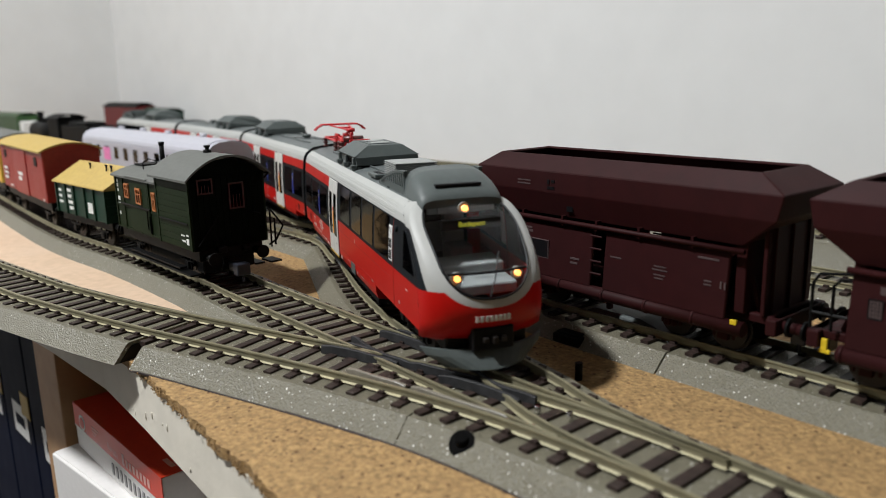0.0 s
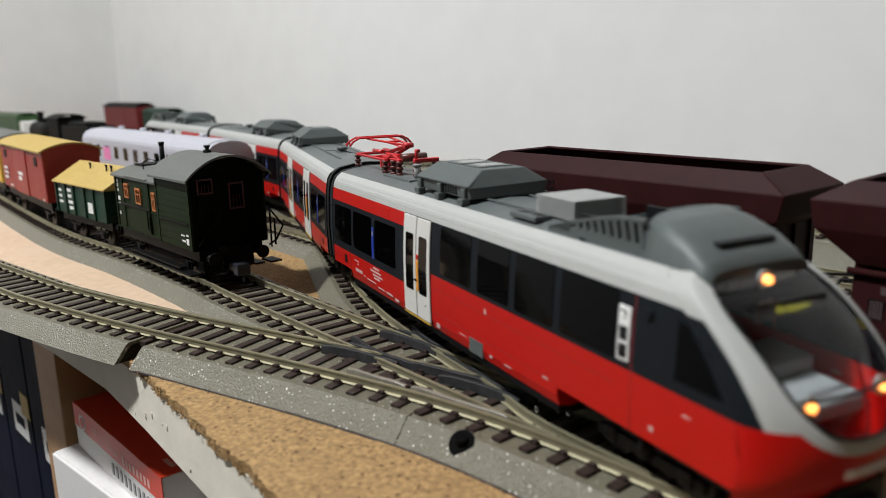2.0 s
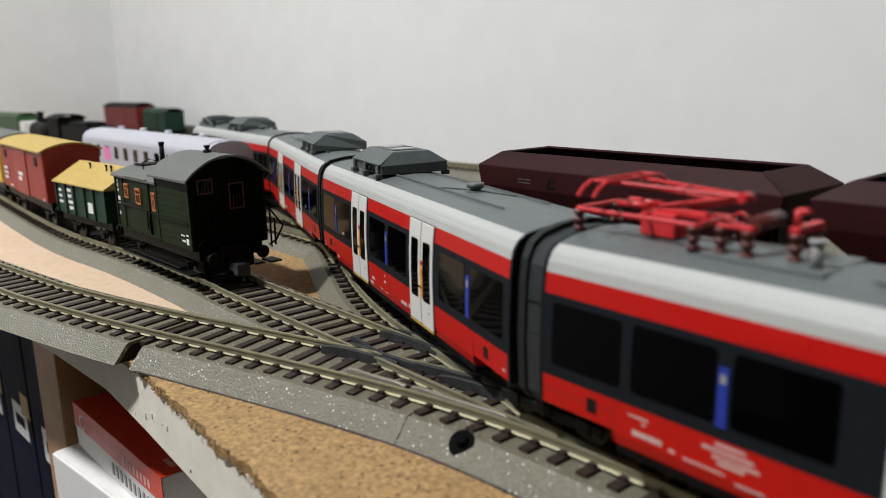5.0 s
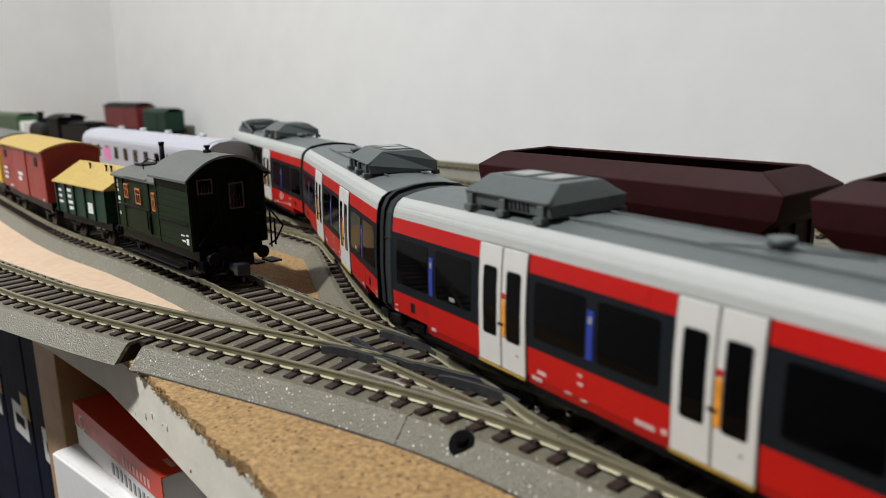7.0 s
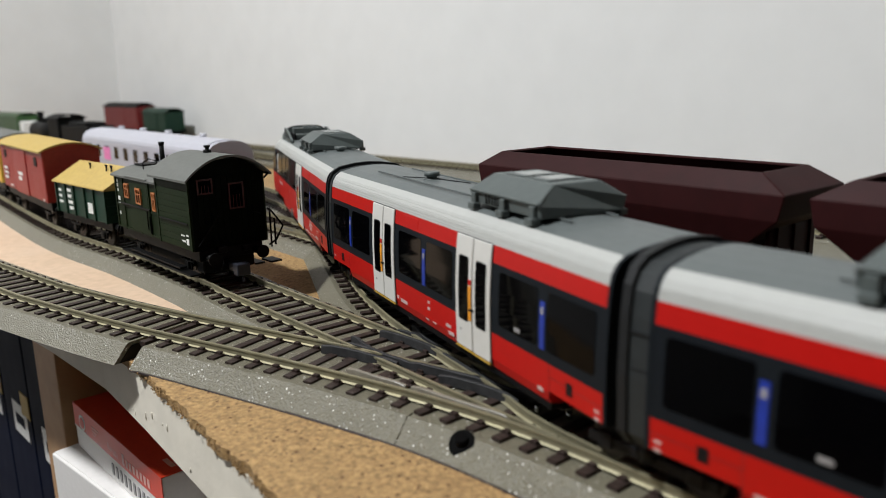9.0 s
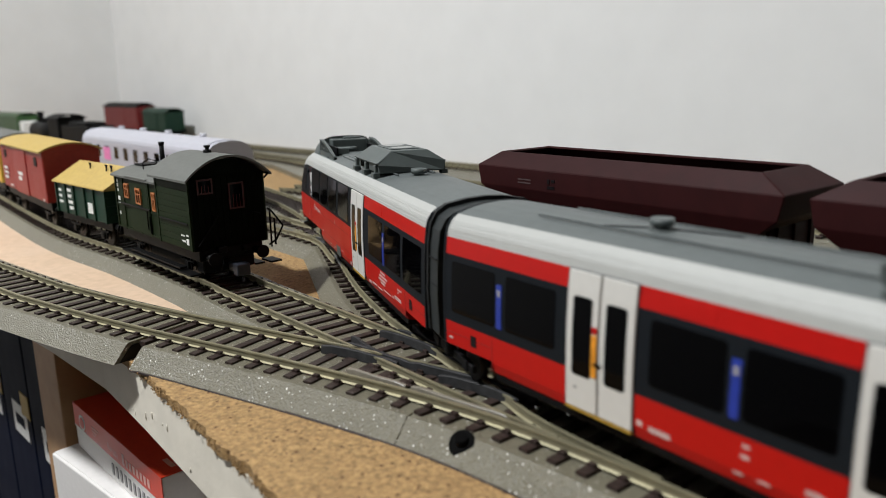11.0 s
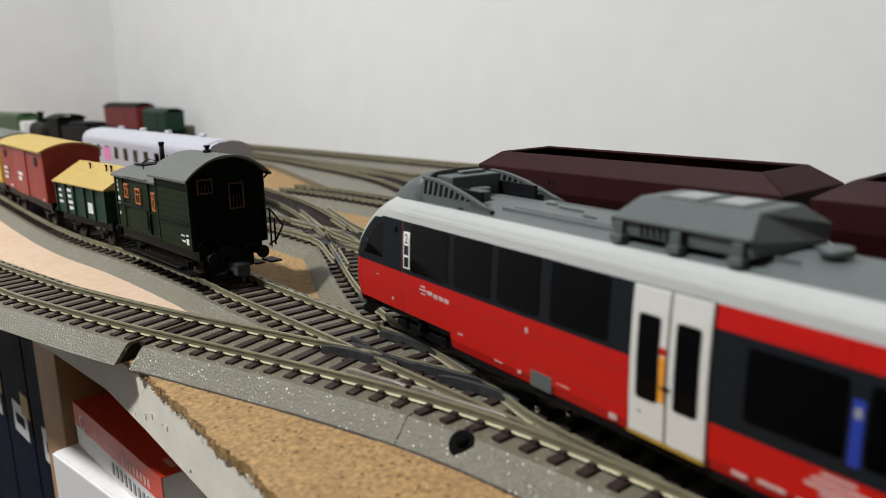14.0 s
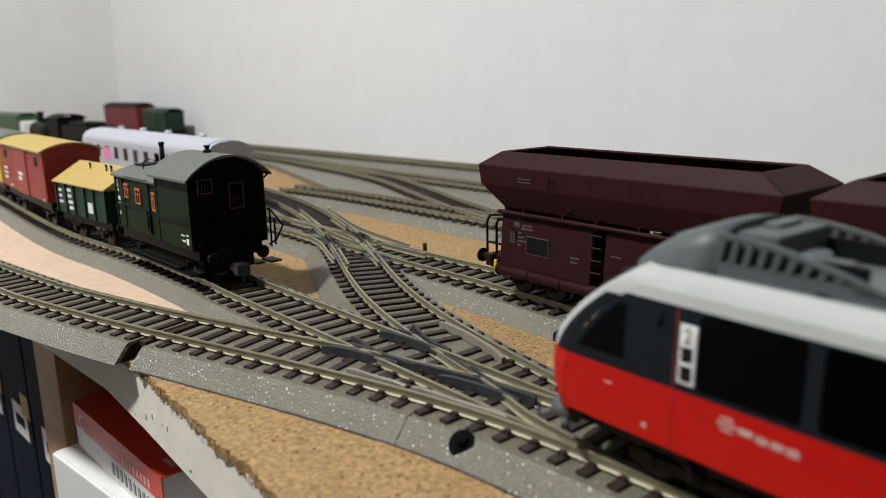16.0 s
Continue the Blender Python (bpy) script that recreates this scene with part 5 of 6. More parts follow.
def end_window(root, x, y, z, w, h, frame_mat, bars=False):
    win = part("end_window", boxes((x, x + 0.35, y - w / 2, y + w / 2, z - h / 2, z + h / 2)), TR_GLASS, root)
    bm = boxes((x, x + 0.7, y - w / 2 - 0.4, y - w / 2 + 0.2, z - h / 2 - 0.4, z + h / 2 + 0.4), (x, x + 0.7, y + w / 2 - 0.2, y + w / 2 + 0.4, z - h / 2 - 0.4, z + h / 2 + 0.4),
               (x, x + 0.7, y - w / 2, y + w / 2, z + h / 2 - 0.2, z + h / 2 + 0.4), (x, x + 0.7, y - w / 2, y + w / 2, z - h / 2 - 0.4, z - h / 2 + 0.2))
    part("window_frame", bm, frame_mat, win)
    if bars:
        part("window_bar", tubes(*[[(x + 0.6, y + k * w / 4, z - h / 2), (x + 0.6, y + k * w / 4, z + 0.5)] for k in (-1, 0, 1)], r=0.13), INSUL, win)


def bars_print(root, spots, y, side, mat=None):
    for x, z, w, h in spots:
        part("lettering_bar", boxes((x, x + w, *sorted((y, y + side * 0.12)), z, z + h)), mat or PRINT, root)


def guard_van():
    r, L = stand("guard_van", ROUTE_B, 475, 555.5, "dark green wooden guard's van with raised cabin", "model wagon", "goods train")
    part("underframe", boxes((0, L, -13.5, 13.5, 9.5, 14.0), bevel=0.4), STEEL, r, "black underframe")
    # black blocks added between the axles to stand for the shadow underneath
    part("shade_block", boxes((21, L - 23, -9.5, 9.5, 3.2, 9.6), (5, 9, -9, 9, 4, 9.6), (L - 9, L - 3, -11, 11, 4, 9.6), bevel=0.5), STEEL, r)
    for side in (-1, 1):
        part("long_step", boxes((4, L - 4, *sorted((side * 11.8, side * 16.2)), 3.4, 4.2), bevel=0.2), STEEL, r)
    # low compartment
    body = part("low_body", boxes((0, 49, -14.6, 14.6, 14, 38.0), bevel=0.2), GREEN, r)
    for side in (-1, 1):
        for x in (0.6, 9.5, 18.5, 27.5, 38.5, 47.6):
            part("post", boxes((x - 0.5, x + 0.5, *sorted((side * 14.5, side * 15.1)), 14, 38)), GREEN, body)
        for z in (14.6, 24.6, 37.2):
            part("rail", boxes((0, 49, *sorted((side * 14.5, side * 15.0)), z - 0.4, z + 0.4)), GREEN, body)
        part("door_track", tubes([(8, side * 15.4, 25.6), (40, side * 15.4, 25.6)], r=0.4), STEEL, body)
        part("sliding_door", boxes((19, 38, *sorted((side * 14.6, side * 15.2)), 15, 37), bevel=0.2), GREEN, body)
        window_frame(body, 14, 31.5, 4.0, 5.5, side * 14.6, side, ORANGEWOOD)
        window_frame(body, 29, 30.5, 4.6, 6.0, side * 15.2, side, ORANGEWOOD)
        window_frame(body, 44, 29.5, 2.6, 7.0, side * 14.6, side, ORANGEWOOD)
        part("door_handle", tubes([(37, side * 15.6, 17), (37, side * 15.6, 25)], [(39.6, side * 15.6, 15.5), (39.6, side * 15.6, 23)], r=0.28), STEEL, body)
        bars_print(body, [(2.6, 34.5, 1.0, 1.4), (2.6, 32.4, 1.0, 1.4), (2.6, 30.3, 1.0, 1.4), (2.4, 26.4, 2.4, 1.8), (2.6, 24.2, 1.2, 1.2), (2.6, 20.0, 1.2, 1.2)], side * 14.7, side)
        part("rain_strip", boxes((16, 40, *sorted((side * 14.8, side * 16.2)), 37.8, 38.6), bevel=0.2), VANROOF, body)
    part("low_roof", arch_roof(bmesh.new(), -1.2, 49, 16.0, 38.0, 41.5), VANROOF, r, "grey arched roof", smooth=False)
    part("stove_pipe", tubes([(28, -3, 40), (28, -3, 52)], r=1.0, n=12), STEEL, r, "tall black stove pipe")
    part("pipe_cap", disc(bmesh.new(), (28, -3, 52), (0, 0, 1), 1.25, 1.4, 12), STEEL, r)
    part("lamp_iron", tubes([(18, -8, 40.4), (18, -8, 43.5), (20, -6, 45.2), (23, -4, 44.2), (24, -4, 41)], r=0.25), STEEL, r)
    part("roof_pipe", tubes([(40, 2, 41), (40, 2, 44.5), (44, 4, 44.5), (44, 4, 41)], r=0.7, n=8), STEEL, r)
    part("roof_walk", boxes((2, 12, -6, 6, 41.4, 42.0)), STEEL, r)
    # raised cabin
    cab = part("cabin", boxes((49.1, L, -15.5, 15.5, 14, 42.4), bevel=0.2), GREEN, r)
    for side in (-1, 1):
        for k in range(11):
            z = 14.4 + k * 2.55
            part("plank", boxes((50.3, L - 1.2, *sorted((side * 15.4, side * 15.85)), z, z + 2.4), bevel=0.12), GREEN, cab)
        for x in (49.7, L - 0.6):
            part("corner_post", boxes((x - 0.6, x + 0.6, *sorted((side * 15.4, side * 16.1)), 14, 42.4)), GREEN, cab)
        part("grab_bar", tubes([(52, side * 16.4, 24.5), (L - 2, side * 16.4, 24.5)], r=0.3), STEEL, cab)
        bars_print(cab, [(L - 9, 17.0, 3.0, 0.8), (L - 5, 16.2, 2.2, 2.4), (L - 5, 19.5, 2.2, 0.7), (L - 9.5, 19.2, 3, 0.7), (L - 1.2, 15.4, 0.8, 1.4), (L - 1.2, 18, 0.8, 1.4), (L - 1.2, 21, 0.8, 1.4)], side * 15.9, side)
    part("cabin_roof", arch_roof(bmesh.new(), 47.5, L + 3.2, 18.0, 41.6, 50.0, 0.9, 20), VANROOF, r, "grey arched overhanging roof")
    vent = part("roof_vent", disc(disc(bmesh.new(), (66, 0, 50.4), (0, 0, 1), 1.6, 1.4, 12), (66, 0, 51.6), (0, 0, 1), 0.8, 1.6, 12), STEEL, r)
    part("vent_cap", disc(bmesh.new(), (66, 0, 52.4), (0, 0, 1), 1.3, 0.8, 12), STEEL, vent)
    bm = bmesh.new()
    pts = [(-15.5, 42.3)] + [(-15.5 + 31 * k / 14, 42.0 + 6.4 * (1 - abs(-1 + 2 * k / 14) ** 2.1)) for k in range(15)] + [(15.5, 42.3)]
    extrude(bm, pts, L - 0.6, L + 0.2)
    # gable and end planks take the green darkened to paint in their shade
    part("gable", bm, SHADED_GREEN, r)
    for k in range(12):
        part("end_plank", boxes((L, L + 0.45, -15.3 + k * 2.55, -15.3 + k * 2.55 + 2.4, 14, 42), bevel=0.12), SHADED_GREEN, cab, "green end planks with their shade put into the colour")
    end_window(cab, L + 0.4, -9.5, 38.5, 5.5, 5.0, REDWOOD, True)
    end_window(cab, L + 0.4, 3.2, 33.8, 5.6, 9.5, REDWOOD, True)
    part("end_grab", tubes([(L + 1.2, -14, 16), (L + 1.2, -5, 27)], [(L + 1.2, 10, 26.5), (L + 1.2, 13, 25.5)], r=0.25), STEEL, cab)
    # platform rails and steps at the far corner
    part("platform_rail", tubes([(L + 0.5, 16.3, 12), (L + 2.5, 18.5, 14), (L + 5.0, 20.5, 20), (L + 1.5, 17.5, 26), (L + 0.5, 16.3, 27)],
                                [(L + 0.8, 17.2, 11), (L + 0.8, 17.2, 27)], [(L + 2.2, 18.3, 12), (L + 2.2, 18.3, 23)], r=0.4), STEEL, r, "black platform railing")
    part("lamp_bracket", tubes([(L + 0.5, 16, 41.5), (L + 2.6, 17.5, 41.5)], [(L + 0.5, 16, 39.5), (L + 2.0, 17.2, 41.5)], r=0.4), STEEL, r)
    part("footboard", boxes((L - 2, L + 6, 13.5, 18.5, 5.6, 6.4), bevel=0.2), STEEL, r)
    for side in (-1, 1):
        part("step_board", boxes((14, L - 14, *sorted((side * 13, side * 16)), 5.0, 5.8), bevel=0.2), STEEL, r)
        part("brake_rod", tubes([(20, side * 9, 7), (L - 20, side * 9, 7)], r=0.4), STEEL, r)
    for x in (14, L - 16):
        wheelset(r, x)
        axle_guard(r, x, STEEL)
    buffers(r, L, 1, STEEL)
    buffers(r, 0, -1, STEEL)
    coupler(r, L, 1)
    part("brake_hose", tubes([(L + 1, -5, 10), (L + 3, -5.5, 8), (L + 2.5, -6, 5)], r=0.5), STEEL, r)
    part("headstock_fittings", boxes((L, L + 2.6, -7, -3, 12.2, 14.8), (L, L + 2, 4, 7, 11.5, 13.5), bevel=0.4), STEEL, r)


def peaked_wagon():
    r, L = stand("lidded_wagon", ROUTE_B, 397, 460, "bottle green low wagon with yellow pitched lid roof", "model wagon", "goods train")
    part("underframe", boxes((0, L, -12.5, 12.5, 9, 13), bevel=0.4), STEEL, r)
    body = part("body", boxes((0, L, -14.2, 14.2, 13, 29.0), bevel=0.2), GREEN2, r)
    for side in (-1, 1):
        for x in (0.6, 13, 24, 37.5, 49, L - 0.6):
            part("post", boxes((x - 0.6, x + 0.6, *sorted((side * 14.1, side * 15.0)), 13, 29)), GREEN2, body)
        bars_print(body, [(3, 24, 4, 1.4), (3, 21, 4, 1.4), (3, 18, 5, 1.4), (15, 24.5, 5, 1.6), (15, 21.5, 5, 1.6), (15, 18.5, 6, 1.6), (16, 15.5, 5, 1.6), (40.5, 16.0, 5.5, 5.2)], side * 14.25, side)
    for z in (17, 21, 25):
        part("end_rib", boxes((L, L + 0.5, -14, 14, z - 0.2, z + 0.2)), GREEN2, body)
    bm = bmesh.new()
    extrude(bm, [(-15.6, 28.6), (15.6, 28.6), (15.6, 29.2), (0, 38.5), (-15.6, 29.2)], -1.4, L + 1.4)
    part("lid_roof", bm, TAN, r, "matt yellow pitched lid")
    for x in (20, 40, 46):
        part("lid_handle", tubes([(x, -3, 36.6), (x + 1, -4, 38.6), (x + 3, -4, 38.6), (x + 4, -5, 36.0)], r=0.35), STEEL, r)
    for x in (14, L - 14):
        wheelset(r, x)
        axle_guard(r, x, STEEL)
    buffers(r, L, 1, STEEL)
    coupler(r, L, 1)


def box_wagon(name, s0, s1, paint, roof, label, z0=15.0, z1=43.0):
    r, L = stand(name, ROUTE_B, s0, s1, label, "model wagon", "goods train")
    part("underframe", boxes((0, L, -13, 13, 10, z0), bevel=0.4), STEEL, r)
    body = part("body", boxes((0, L, -14.6, 14.6, z0, z1), bevel=0.2), paint, r)
    for side in (-1, 1):
        for k in range(int(L // 4)):
            part("plank", boxes((k * 4 + 0.3, k * 4 + 4.1, *sorted((side * 14.5, side * 14.9)), z0 + 0.4, z1), bevel=0.1), paint, body)
        part("sliding_door", boxes((L * 0.36, L * 0.64, *sorted((side * 14.6, side * 15.5)), z0, z1 - 1), bevel=0.2), paint, body)
        part("door_rail", tubes([(L * 0.1, side * 15.4, z1 - 2), (L * 0.7, side * 15.4, z1 - 2)], r=0.35), paint, body)
        for x in (L * 0.1, L * 0.82):
            part("vent_flap", boxes((x, x + 7, *sorted((side * 14.8, side * 15.2)), z1 - 9, z1 - 4), bevel=0.15), STEEL, body)
        bars_print(body, [(L * 0.08, z0 + 9, 12, 1.6), (L * 0.08, z0 + 6, 10, 1.6), (L * 0.08, z0 + 12, 11, 1.6), (L * 0.44, z0 + 11, 12, 2), (L * 0.44, z0 + 8, 9, 2), (L * 0.2, z0 + 2, 8, 1), (L - 6, z0 + 1, 3, 1)], side * 15.5, side)
    part("roof", arch_roof(bmesh.new(), -1.2, L + 1.2, 16.4, z1, z1 + 4.2, 0.9, 16), roof, r, "arched roof with overhang")
    bm = bmesh.new()
    pts = [(-14.4 + 28.8 * k / 14, z1 - 0.2 + 3.6 * (1 - abs(-1 + 2 * k / 14) ** 2.1)) for k in range(15)]
    extrude(bm, [(-14.4, z1 - 0.5)] + pts + [(14.4, z1 - 0.5)], 0.2, L - 0.2)
    part("gable", bm, paint, r)
    for x in (18, L - 18):
        wheelset(r, x)
        axle_guard(r, x, STEEL)
    buffers(r, L, 1, STEEL)
    coupler(r, L, 1)


def hopper(s0, s1, label):
    r, L = stand("hopper_wagon", ROUTE_D, s0, s1, label, "model wagon", "hopper wagons")
    # bin: octagonal trough, open at the top
    bm = bmesh.new()
    levels = [(31.4, 11.5, 14.0), (39.4, 1.5, 16.4), (46.2, 0.0, 16.4), (51.2, 8.5, 12.2), (50.6, 9.6, 11.2), (46.0, 2.4, 15.2), (39.4, 3.2, 15.2), (34.0, 13, 12)]
    rings = [[bm.verts.new(c) for c in ((e, -w, z), (L - e, -w, z), (L - e, w, z), (e, w, z))] for z, e, w in levels]
    for a, b in zip(rings, rings[1:]):
        for i in range(4):
            bm.faces.new((a[i], a[(i + 1) % 4], b[(i + 1) % 4], b[i]))
    bm.faces.new(rings[0][::-1]), bm.faces.new(rings[-1])
    bmesh.ops.recalc_face_normals(bm, faces=bm.faces)
    bmesh.ops.bevel(bm, geom=list(bm.edges), offset=0.25, segments=1, affect="EDGES")
    bin_ = part("bin", bm, HOPPER, r, "matt oxide brown bin with bevelled rim")
    for side in (-1, 1):
        for x, z, w, h in ((34, 40.4, 3.2, 0.9), (34, 42.0, 1.1, 1.6), (35.8, 42.6, 1.6, 0.9), (41.5, 33.6, 2.6, 2.2)):
            part("stencil", boxes((x, x + w, *sorted((side * (16.4 if z > 38 else 14.6), side * (16.55 if z > 38 else 15.2))), z, z + h)), TR_BLACK, bin_)
        bars_print(bin_, [(20.5, 42.4, 6, 0.4), (20.5, 41.3, 6, 0.4)], side * 16.42, side, FADED)
        # lower flaps
        for k, (x0, x1) in enumerate(((11, 52.5), (57.5, L - 14.5))):
            bm = bmesh.new()
            v = [(x0, 14.8, 29.4), (x1, 14.8, 29.4), (x1, 16.4, 10.8), (x0, 16.4, 10.8), (x0, 13.2, 29.4), (x1, 13.2, 29.4), (x1, 15.0, 10.8), (x0, 15.0, 10.8)]
            vs = [bm.verts.new((x, side * y, z)) for x, y, z in v]
            for q in ((0, 1, 2, 3), (7, 6, 5, 4), (0, 4, 5, 1), (1, 5, 6, 2), (2, 6, 7, 3), (3, 7, 4, 0)):
                bm.faces.new([vs[i] for i in q])
            bmesh.ops.recalc_face_normals(bm, faces=bm.faces)
            bmesh.ops.bevel(bm, geom=list(bm.edges), offset=0.3, segments=1, affect="EDGES")
            flap = part("discharge_flap", bm, HOPPER, r)
            lean = lambda z: side * (16.5 - (z - 10.8) * 1.6 / 18.6)
            if k == 0:
                part("data_panel", boxes((24, 34, *sorted((lean(20) - side * 0.3, lean(18.0))), 17.0, 22.8)), TR_BLACK, flap, "black data panel with pale outline")
                for q in ((23.7, 34.3, 22.8, 23.0), (23.7, 34.3, 16.8, 17.0), (23.7, 24.0, 17, 22.9), (34.0, 34.3, 17, 22.9)):
                    part("panel_outline", boxes((q[0], q[1], *sorted((lean(20) - side * 0.3, lean(17.6))), q[2], q[3])), FADED, flap)
                part("mesh_window", boxes((15.2, 18.6, *sorted((lean(22), lean(19.8))), 19.2, 24.2)), TR_BLACK, flap)
                part("mesh_grid", boxes(*[(15.6 + 0.75 * i, 16.0 + 0.75 * i, *sorted((lean(22), lean(19.4))), 19.6, 23.8) for i in range(4)], *[(15.6, 18.4, *sorted((lean(22), lean(19.4))), 19.8 + 0.9 * i, 20.2 + 0.9 * i) for i in range(5)]), FADED, flap)
                for x, z, w, h in ((17.5, 25.4, 2.6, 1.8), (21, 26.0, 5, 0.6), (21, 24.8, 5.5, 0.8), (19.6, 23.2, 1.6, 0.7), (19.6, 21.8, 3, 0.7), (19.6, 20.4, 4.4, 0.7), (19.6, 19.0, 1.6, 0.7), (44, 18.4, 3.6, 0.6), (44, 17.0, 3, 0.6)):
                    part("lettering_bar", boxes((x, x + w, *sorted((lean(z + h) - side * 0.2, lean(z) + side * 0.06)), z, z + h)), FADED, flap)
            else:
                for x, z, w, h in ((60, 21.6, 4, 0.4), (76, 21.5, 4, 0.35), (75.5, 20.5, 5, 0.35), (76, 19.0, 4, 0.35), (76.4, 18.0, 3, 0.35), (90, 26.4, 6.5, 0.5), (92.5, 20.2, 2.2, 0.4), (92.5, 19.2, 2.2, 0.4), (97.5, 19.0, 0.5, 2.0), (98.7, 19.0, 0.5, 2.0)):
                    part("lettering_bar", boxes((x, x + w, *sorted((lean(z + h) - side * 0.2, lean(z) + side * 0.06)), z, z + h)), FADED, flap)
        part("flap_shaft", tubes([(10, side * 15.6, 30.2), (L - 10, side * 15.6, 30.2)], r=0.8, n=8), HOPPER, r)
        for x in (22, 40, 54, 70, 88):
            part("shaft_bracket", boxes((x, x + 0.8, *sorted((side * 13.6, side * 16.0)), 29.0, 32.2)), HOPPER, r)
        for z in (15.5, 19.5, 23.5, 27.5):
            part("ladder_rung", tubes([(52.8, side * 16.4, z), (57.2, side * 16.4, z)], r=0.35), HOPPER, r)
        bm = bmesh.new()
        tube(bm, [(9.5, side * 15.4, 9.0), (L - 9, side * 15.4, 9.0)], 2.1, 12)
        part("sole_pipe", bm, HOPPER, r, "round brown sole bar pipe")
        for x in (10.5, 25, 40, 58, 74, 90):
            part("pipe_strap", disc(bmesh.new(), (x, side * 15.4, 9.0), (1, 0, 0), 2.35, 0.8, 12), HOPPER, r)
        for x in (28, 58.5, 80):
            part("hanger", boxes((x, x + 1.6, *sorted((side * 13.6, side * 15.2)), 4.6, 7.4), bevel=0.2), HOPPER, r)
        # end platform rails
        part("end_railing", tubes([(1.5, side * 13.5, 13.5), (1.5, side * 13.5, 25), (3, side * 13.5, 27.5), (12, side * 13, 28.8)], [(6.5, side * 13.5, 13.5), (6.5, side * 13.5, 25), (8, side * 13.5, 26.8), (12, side * 13.2, 27)],
                                  [(1.5, side * 13.5, 17.5), (11, side * 13.5, 17.5)], r=0.45), STEEL, r, "black platform railing")
        part("yellow_lever", boxes((L - 12.4, L - 10.4, *sorted((side * 16.2, side * 17.0)), 8.4, 11.6), (L - 13.2, L - 9.6, *sorted((side * 16.2, side * 17.0)), 8.0, 9.0), bevel=0.2), BRIGHTYELLOW, r, "yellow brake lever")
        part("yellow_lever", boxes((4.2, 5.8, *sorted((side * 12.2, side * 13.0)), 7.5, 11.0), (3.8, 6.6, *sorted((side * 12.2, side * 13.0)), 7.2, 8.2), bevel=0.2), BRIGHTYELLOW, r, "yellow brake lever")
    # sloping ends
    for e in (10.5, L - 13.5):
        part("end_wall", boxes((e, e + 3, -13.4, 13.4, 12.6, 38), bevel=0.4), HOPPER, r)
    part("end_shield", boxes((L - 6.4, L - 5.2, -12.6, 12.6, 12.8, 37.0), bevel=0.3), HOPPER, r)
    for y in (-9, 0, 9):
        part("shield_rib", boxes((L - 5.3, L - 4.5, y - 0.5, y + 0.5, 13, 36.5), bevel=0.15), HOPPER, r)
    for e, sgn in ((11.0, 1), (L - 11.0, -1)):
        bm = bmesh.new()
        a = [bm.verts.new((e + sgn * 1.5, y, 31.5)) for y in (-12, 12)]
        b = [bm.verts.new((e + sgn * 16, y, 12.5)) for y in (-12, 12)]
        c = [bm.verts.new((e + sgn * 17.5, y, 12.5)) for y in (-12, 12)]
        d = [bm.verts.new((e + sgn * 3.0, y, 31.5)) for y in (-12, 12)]
        for q in ((a[0], a[1], b[1], b[0]), (b[0], b[1], c[1], c[0]), (c[0], c[1], d[1], d[0]), (d[0], d[1], a[1], a[0]), (a[0], b[0], c[0], d[0]), (a[1], d[1], c[1], b[1])):
            bm.faces.new(q)
        bmesh.ops.recalc_face_normals(bm, faces=bm.faces)
        part("end_slope", bm, HOPPER, r)
        part("end_strut", tubes([(e - sgn * 3, -9, 13), (e + sgn * 3, -9, 30)], [(e - sgn * 3, 9, 13), (e + sgn * 3, 9, 30)], r=0.9, n=8), HOPPER, r)
    part("underframe", boxes((1, L - 1, -11.5, 11.5, 10.5, 13.0), (1, 4, -14, 14, 8.5, 13.0), (L - 4, L - 1, -14, 14, 8.5, 13.0), bevel=0.4), HOPPER, r)
    part("discharge_trough", boxes((30, 52, -10, 10, 5.5, 14), (60, 84, -10, 10, 5.5, 14), bevel=1.5), HOPPER, r)
    for x in (15, 31, L - 34, L - 17):
        wheelset(r, x, 5.4)
        axle_guard(r, x, HOPPER)
    for x, dr in ((1, -1), (L - 1, 1)):
        buffers(r, x, dr, HOPPER, 10.8, 10.0)
        coupler(r, x, dr, 6.4)
    part("brake_hose", tubes([(L + 1, -4, 10), (L + 3, -4, 7.5), (L + 4, -4, 5)], r=0.55), FADED, r)


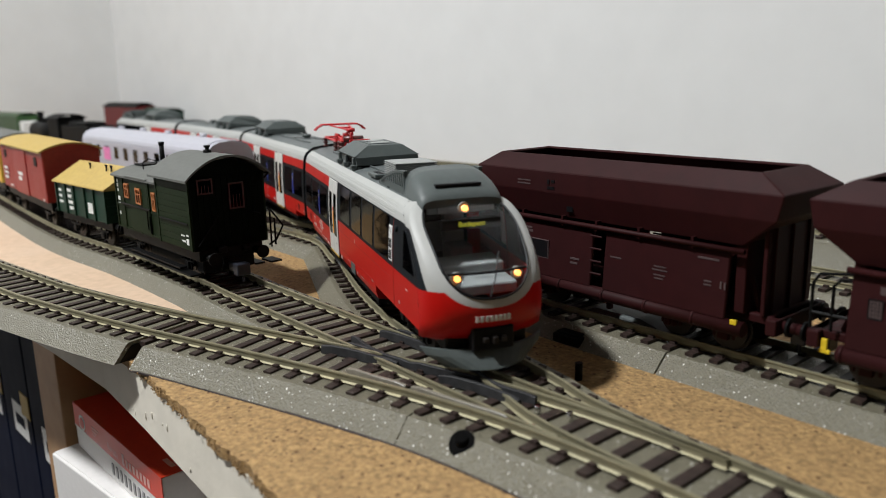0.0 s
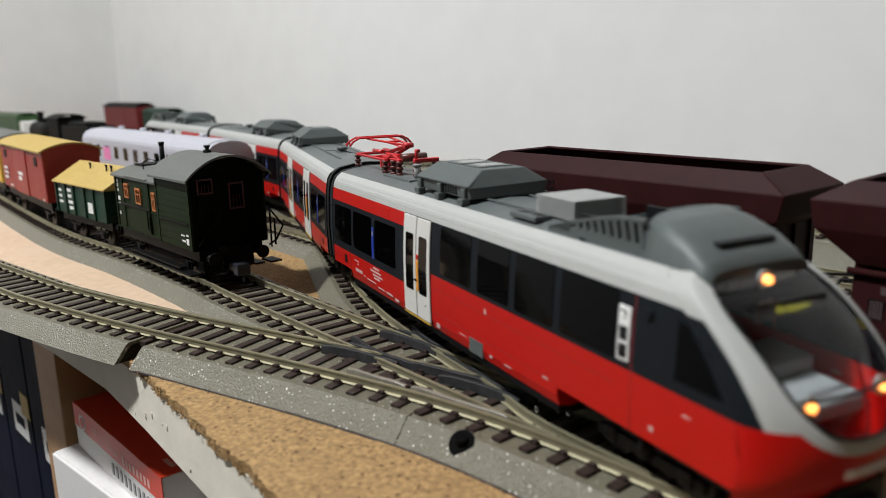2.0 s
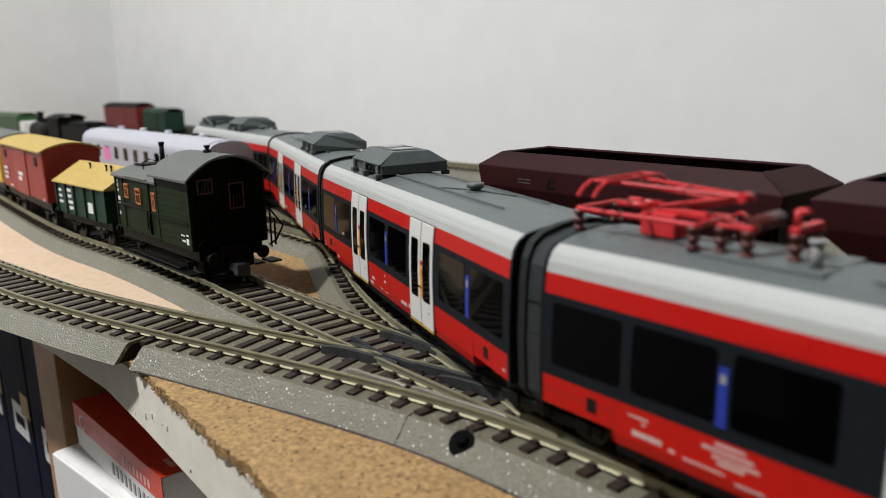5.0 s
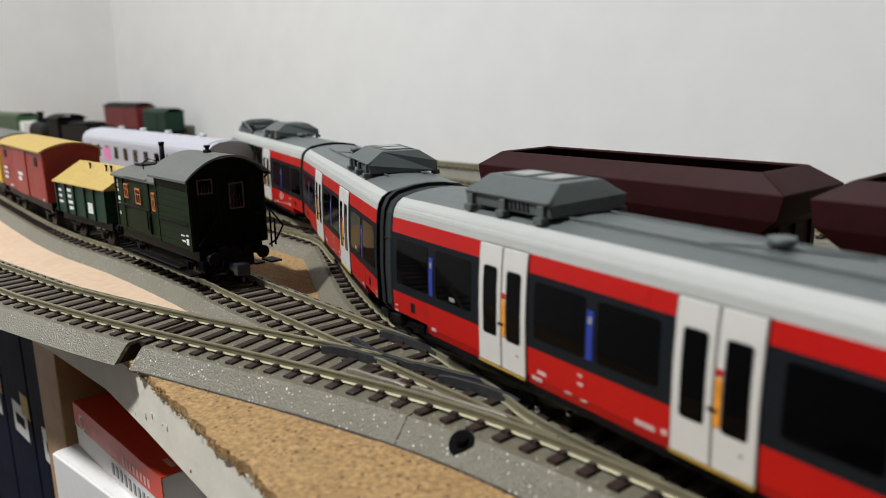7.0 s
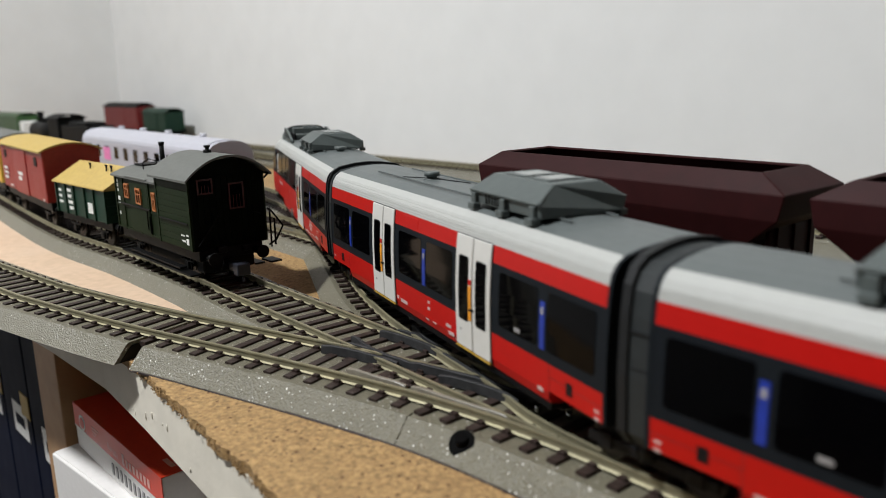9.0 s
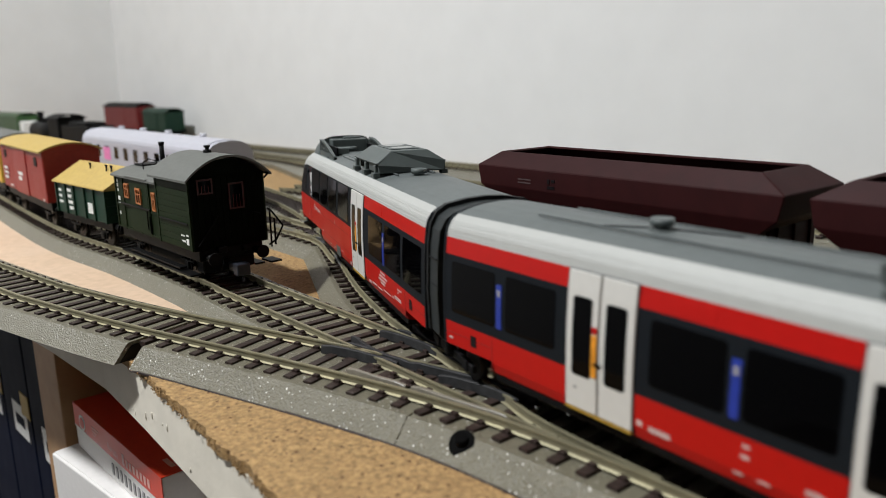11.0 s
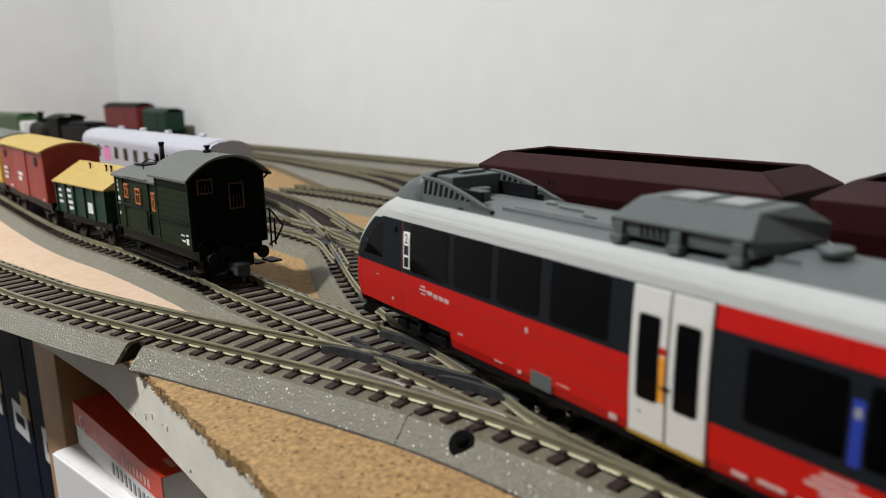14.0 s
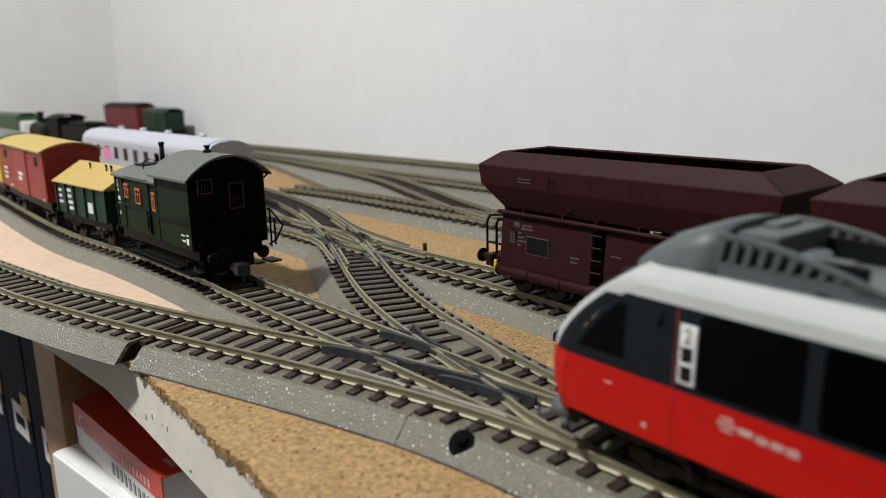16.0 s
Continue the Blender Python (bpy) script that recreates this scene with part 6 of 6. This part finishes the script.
def coach():
    r, L = stand("passenger_coach", ROUTE_D, 228, 478, "silver lilac passenger coach with small windows", "model coach")
    half = [(0, 9), (14.2, 9), (15.2, 12), (15.2, 33.5), (14.2, 36.8), (11.5, 39.8), (7, 41.7), (0, 42.4)]
    body = part("body", extrude(bmesh.new(), full(half), 0, L), LILAC, r)
    bm = bmesh.new()
    extrude(bm, full([(0, 35.2), (15.3, 34.8), (14.4, 37.2), (11.8, 40.2), (7, 42.1), (0, 42.8)]), 6, L - 6)
    part("roof", bm, LILACROOF, r, "pale grey roof")
    for side in (-1, 1):
        for k in range(11):
            x = 16 + k * 21
            part("window", boxes((x, x + 9, *sorted((side * 15.0, side * 15.35)), 22, 31), bevel=0.2), TR_GLASS, body)
        part("door", boxes((L - 12, L - 4, *sorted((side * 15.0, side * 15.5)), 12, 33), bevel=0.2), LILAC, body)
        part("print_patch", boxes((L - 196, L - 180, *sorted((side * 15.1, side * 15.4)), 20, 30)), PINK, body, "pink printed patch")
    part("underframe", boxes((8, L - 8, -12, 12, 4, 9), bevel=0.5), STEEL, r)
    for x in (38, L - 38):
        bogie(r, x)
    buffers(r, L, 1, STEEL)
    for x in (40, 90, 140, 200):
        part("roof_vent", disc(bmesh.new(), (x, 5, 43), (0, 0, 1), 2.4, 3, 14), LILACROOF, r)


def steam_loco():
    r = new("steam_locomotive")
    tagged(r, "black steam locomotive with tall chimney and tender", "model locomotive")
    put(r, -342, 800, 0, 137)
    bm = disc(bmesh.new(), (160, 0, 27), (1, 0, 0), 11, 70, 24)
    part("boiler", bm, STEEL, r)
    part("smokebox_door", disc(bmesh.new(), (196.5, 0, 27), (1, 0, 0), 9, 4, 24), WHEEL, r)
    part("chimney", disc(disc(bmesh.new(), (184, 0, 42), (0, 0, 1), 3.2, 12, 16), (184, 0, 48), (0, 0, 1), 4.2, 2, 16), STEEL, r)
    for x in (150, 168):
        part("dome", disc(bmesh.new(), (x, 0, 39), (0, 0, 1), 4.5, 6, 16), STEEL, r)
    part("cab", boxes((96, 125, -15, 15, 13, 44), bevel=1), STEEL, r)
    part("cab_roof", arch_roof(bmesh.new(), 92, 128, 16.5, 43, 47.5), STEEL, r)
    part("running_plate", boxes((96, 196, -14.5, 14.5, 12, 14), bevel=0.3), STEEL, r)
    part("tender", boxes((20, 90, -14.5, 14.5, 10, 36), bevel=1.2), STEEL, r)
    part("coal", boxes((30, 80, -11, 11, 35, 40), bevel=3), STEEL, r)
    for x in (110, 135, 160):
        for y in (-8.3, 8.3):
            part("driving_wheel", disc(bmesh.new(), (x, y, 9), (0, 1, 0), 9, 2, 24), REDBOX, r)
    for x in (32, 55, 78, 182):
        wheelset(r, x)
    for y in (-9, 9):
        part("headlamp", disc(bmesh.new(), (197, y, 17), (1, 0, 0), 2.6, 3, 16), DESK, r)
    buffers(r, 196, 1, STEEL)


def far_wagons():
    for name, x, y, turn, L, paint, roof, lab, z1 in (("covered_wagon", -540, 1282, -46.4, 130, REDDARK, STEEL, "dark red covered wagon with black roof", 45.0),
                                                       ("green_wagon", -436, 1173, -46.4, 78, GREEN2, GREEN2, "dark green rounded wagon near the wall", 38.0)):
        r = new(name)
        tagged(r, lab, "model wagon", "wagons by the wall")
        put(r, x, y, 0, turn)
        part("body", boxes((0, L, -14.5, 14.5, 11, z1), bevel=0.8), paint, r)
        part("roof", arch_roof(bmesh.new(), -1, L + 1, 15.6, z1, z1 + 6), roof, r)
        part("underframe", boxes((2, L - 2, -12, 12, 6, 11), bevel=0.5), STEEL, r)
        part("door", boxes((L * 0.35, L * 0.65, -15.2, -14.4, 12, z1 - 1), bevel=0.2), paint, r)
        for q in (20, L - 20):
            wheelset(r, q)
        buffers(r, L, 1, STEEL)
    r = new("diesel_locomotive")
    tagged(r, "bright green locomotive with cream nose", "model locomotive")
    put(r, -640, 1130, 0, -42)
    part("body", boxes((0, 105, -15, 15, 10, 40), bevel=2.5), GREENLOCO, r)
    part("roof", arch_roof(bmesh.new(), 2, 103, 15, 39.5, 44), GREENLOCO, r)
    part("nose_panel", boxes((98, 112, -13, 13, 14, 33), bevel=3), PRINT, r, "cream nose panel")
    part("underframe", boxes((4, 110, -12, 12, 4, 10), bevel=0.5), STEEL, r)
    for q in (24, 84):
        wheelset(r, q)




guard_van()
peaked_wagon()
box_wagon("covered_wagon", 268, 381, REDBOX, TAN, "red-brown covered goods wagon with tan roof")
box_wagon("covered_wagon", 140, 255, YELLOWBOX, VANROOF, "yellow covered goods wagon with grey roof")
hopper(720.5, 834.5, "oxide brown four-axle hopper wagon with white lettering")
hopper(840, 954, "oxide brown hopper wagon coupled behind another")
hopper(960, 1074, "oxide brown hopper wagon at the end of the row")
coach()
steam_loco()
far_wagons()


# ---- what moves: the railcar set rolls along its track at a steady pace ----
SPEED = 49.87
JOINT_START = 1088.2   # along the route, where the first joint stands at the start
PIVOT = 176.0


def motions():
    def place(s0, s1, z=0.0):
        a, b = ROUTE_C.at(s0), ROUTE_C.at(s1)
        return pose(a[0] * MM, a[1] * MM, z, 0, 0, math.degrees(math.atan2(b[1] - a[1], b[0] - a[0])))

    rows = {CAR_1: [], CAR_2: [], CAR_3: [], CAR_4: []}
    for i in range(65):
        t = i * 0.25
        # the motor pulls a little unevenly
        drift = float(np.interp(t, (0, 1, 2, 3, 4, 5.5, 7, 8, 9, 10.2, 11.5, 12.5, 14, 15, 16), (8, 5.4, 2.8, 0.4, -1.6, -4.0, -5.6, -5.6, -3.4, -1.4, 0.7, 2.5, 2.2, 0.4, 1.2)))
        j1 = JOINT_START + SPEED * t + drift
        j2, j3 = j1 - PITCH_CAR, j1 - 2 * PITCH_CAR
        rows[CAR_1].append((t, place(j1, j1 + PIVOT)))
        rows[CAR_2].append((t, place(j2, j1)))
        rows[CAR_3].append((t, place(j2, j3)))
        rows[CAR_4].append((t, place(j3, j3 - PIVOT)))
    for car, keys in rows.items():
        walk(car, keys)


motions()
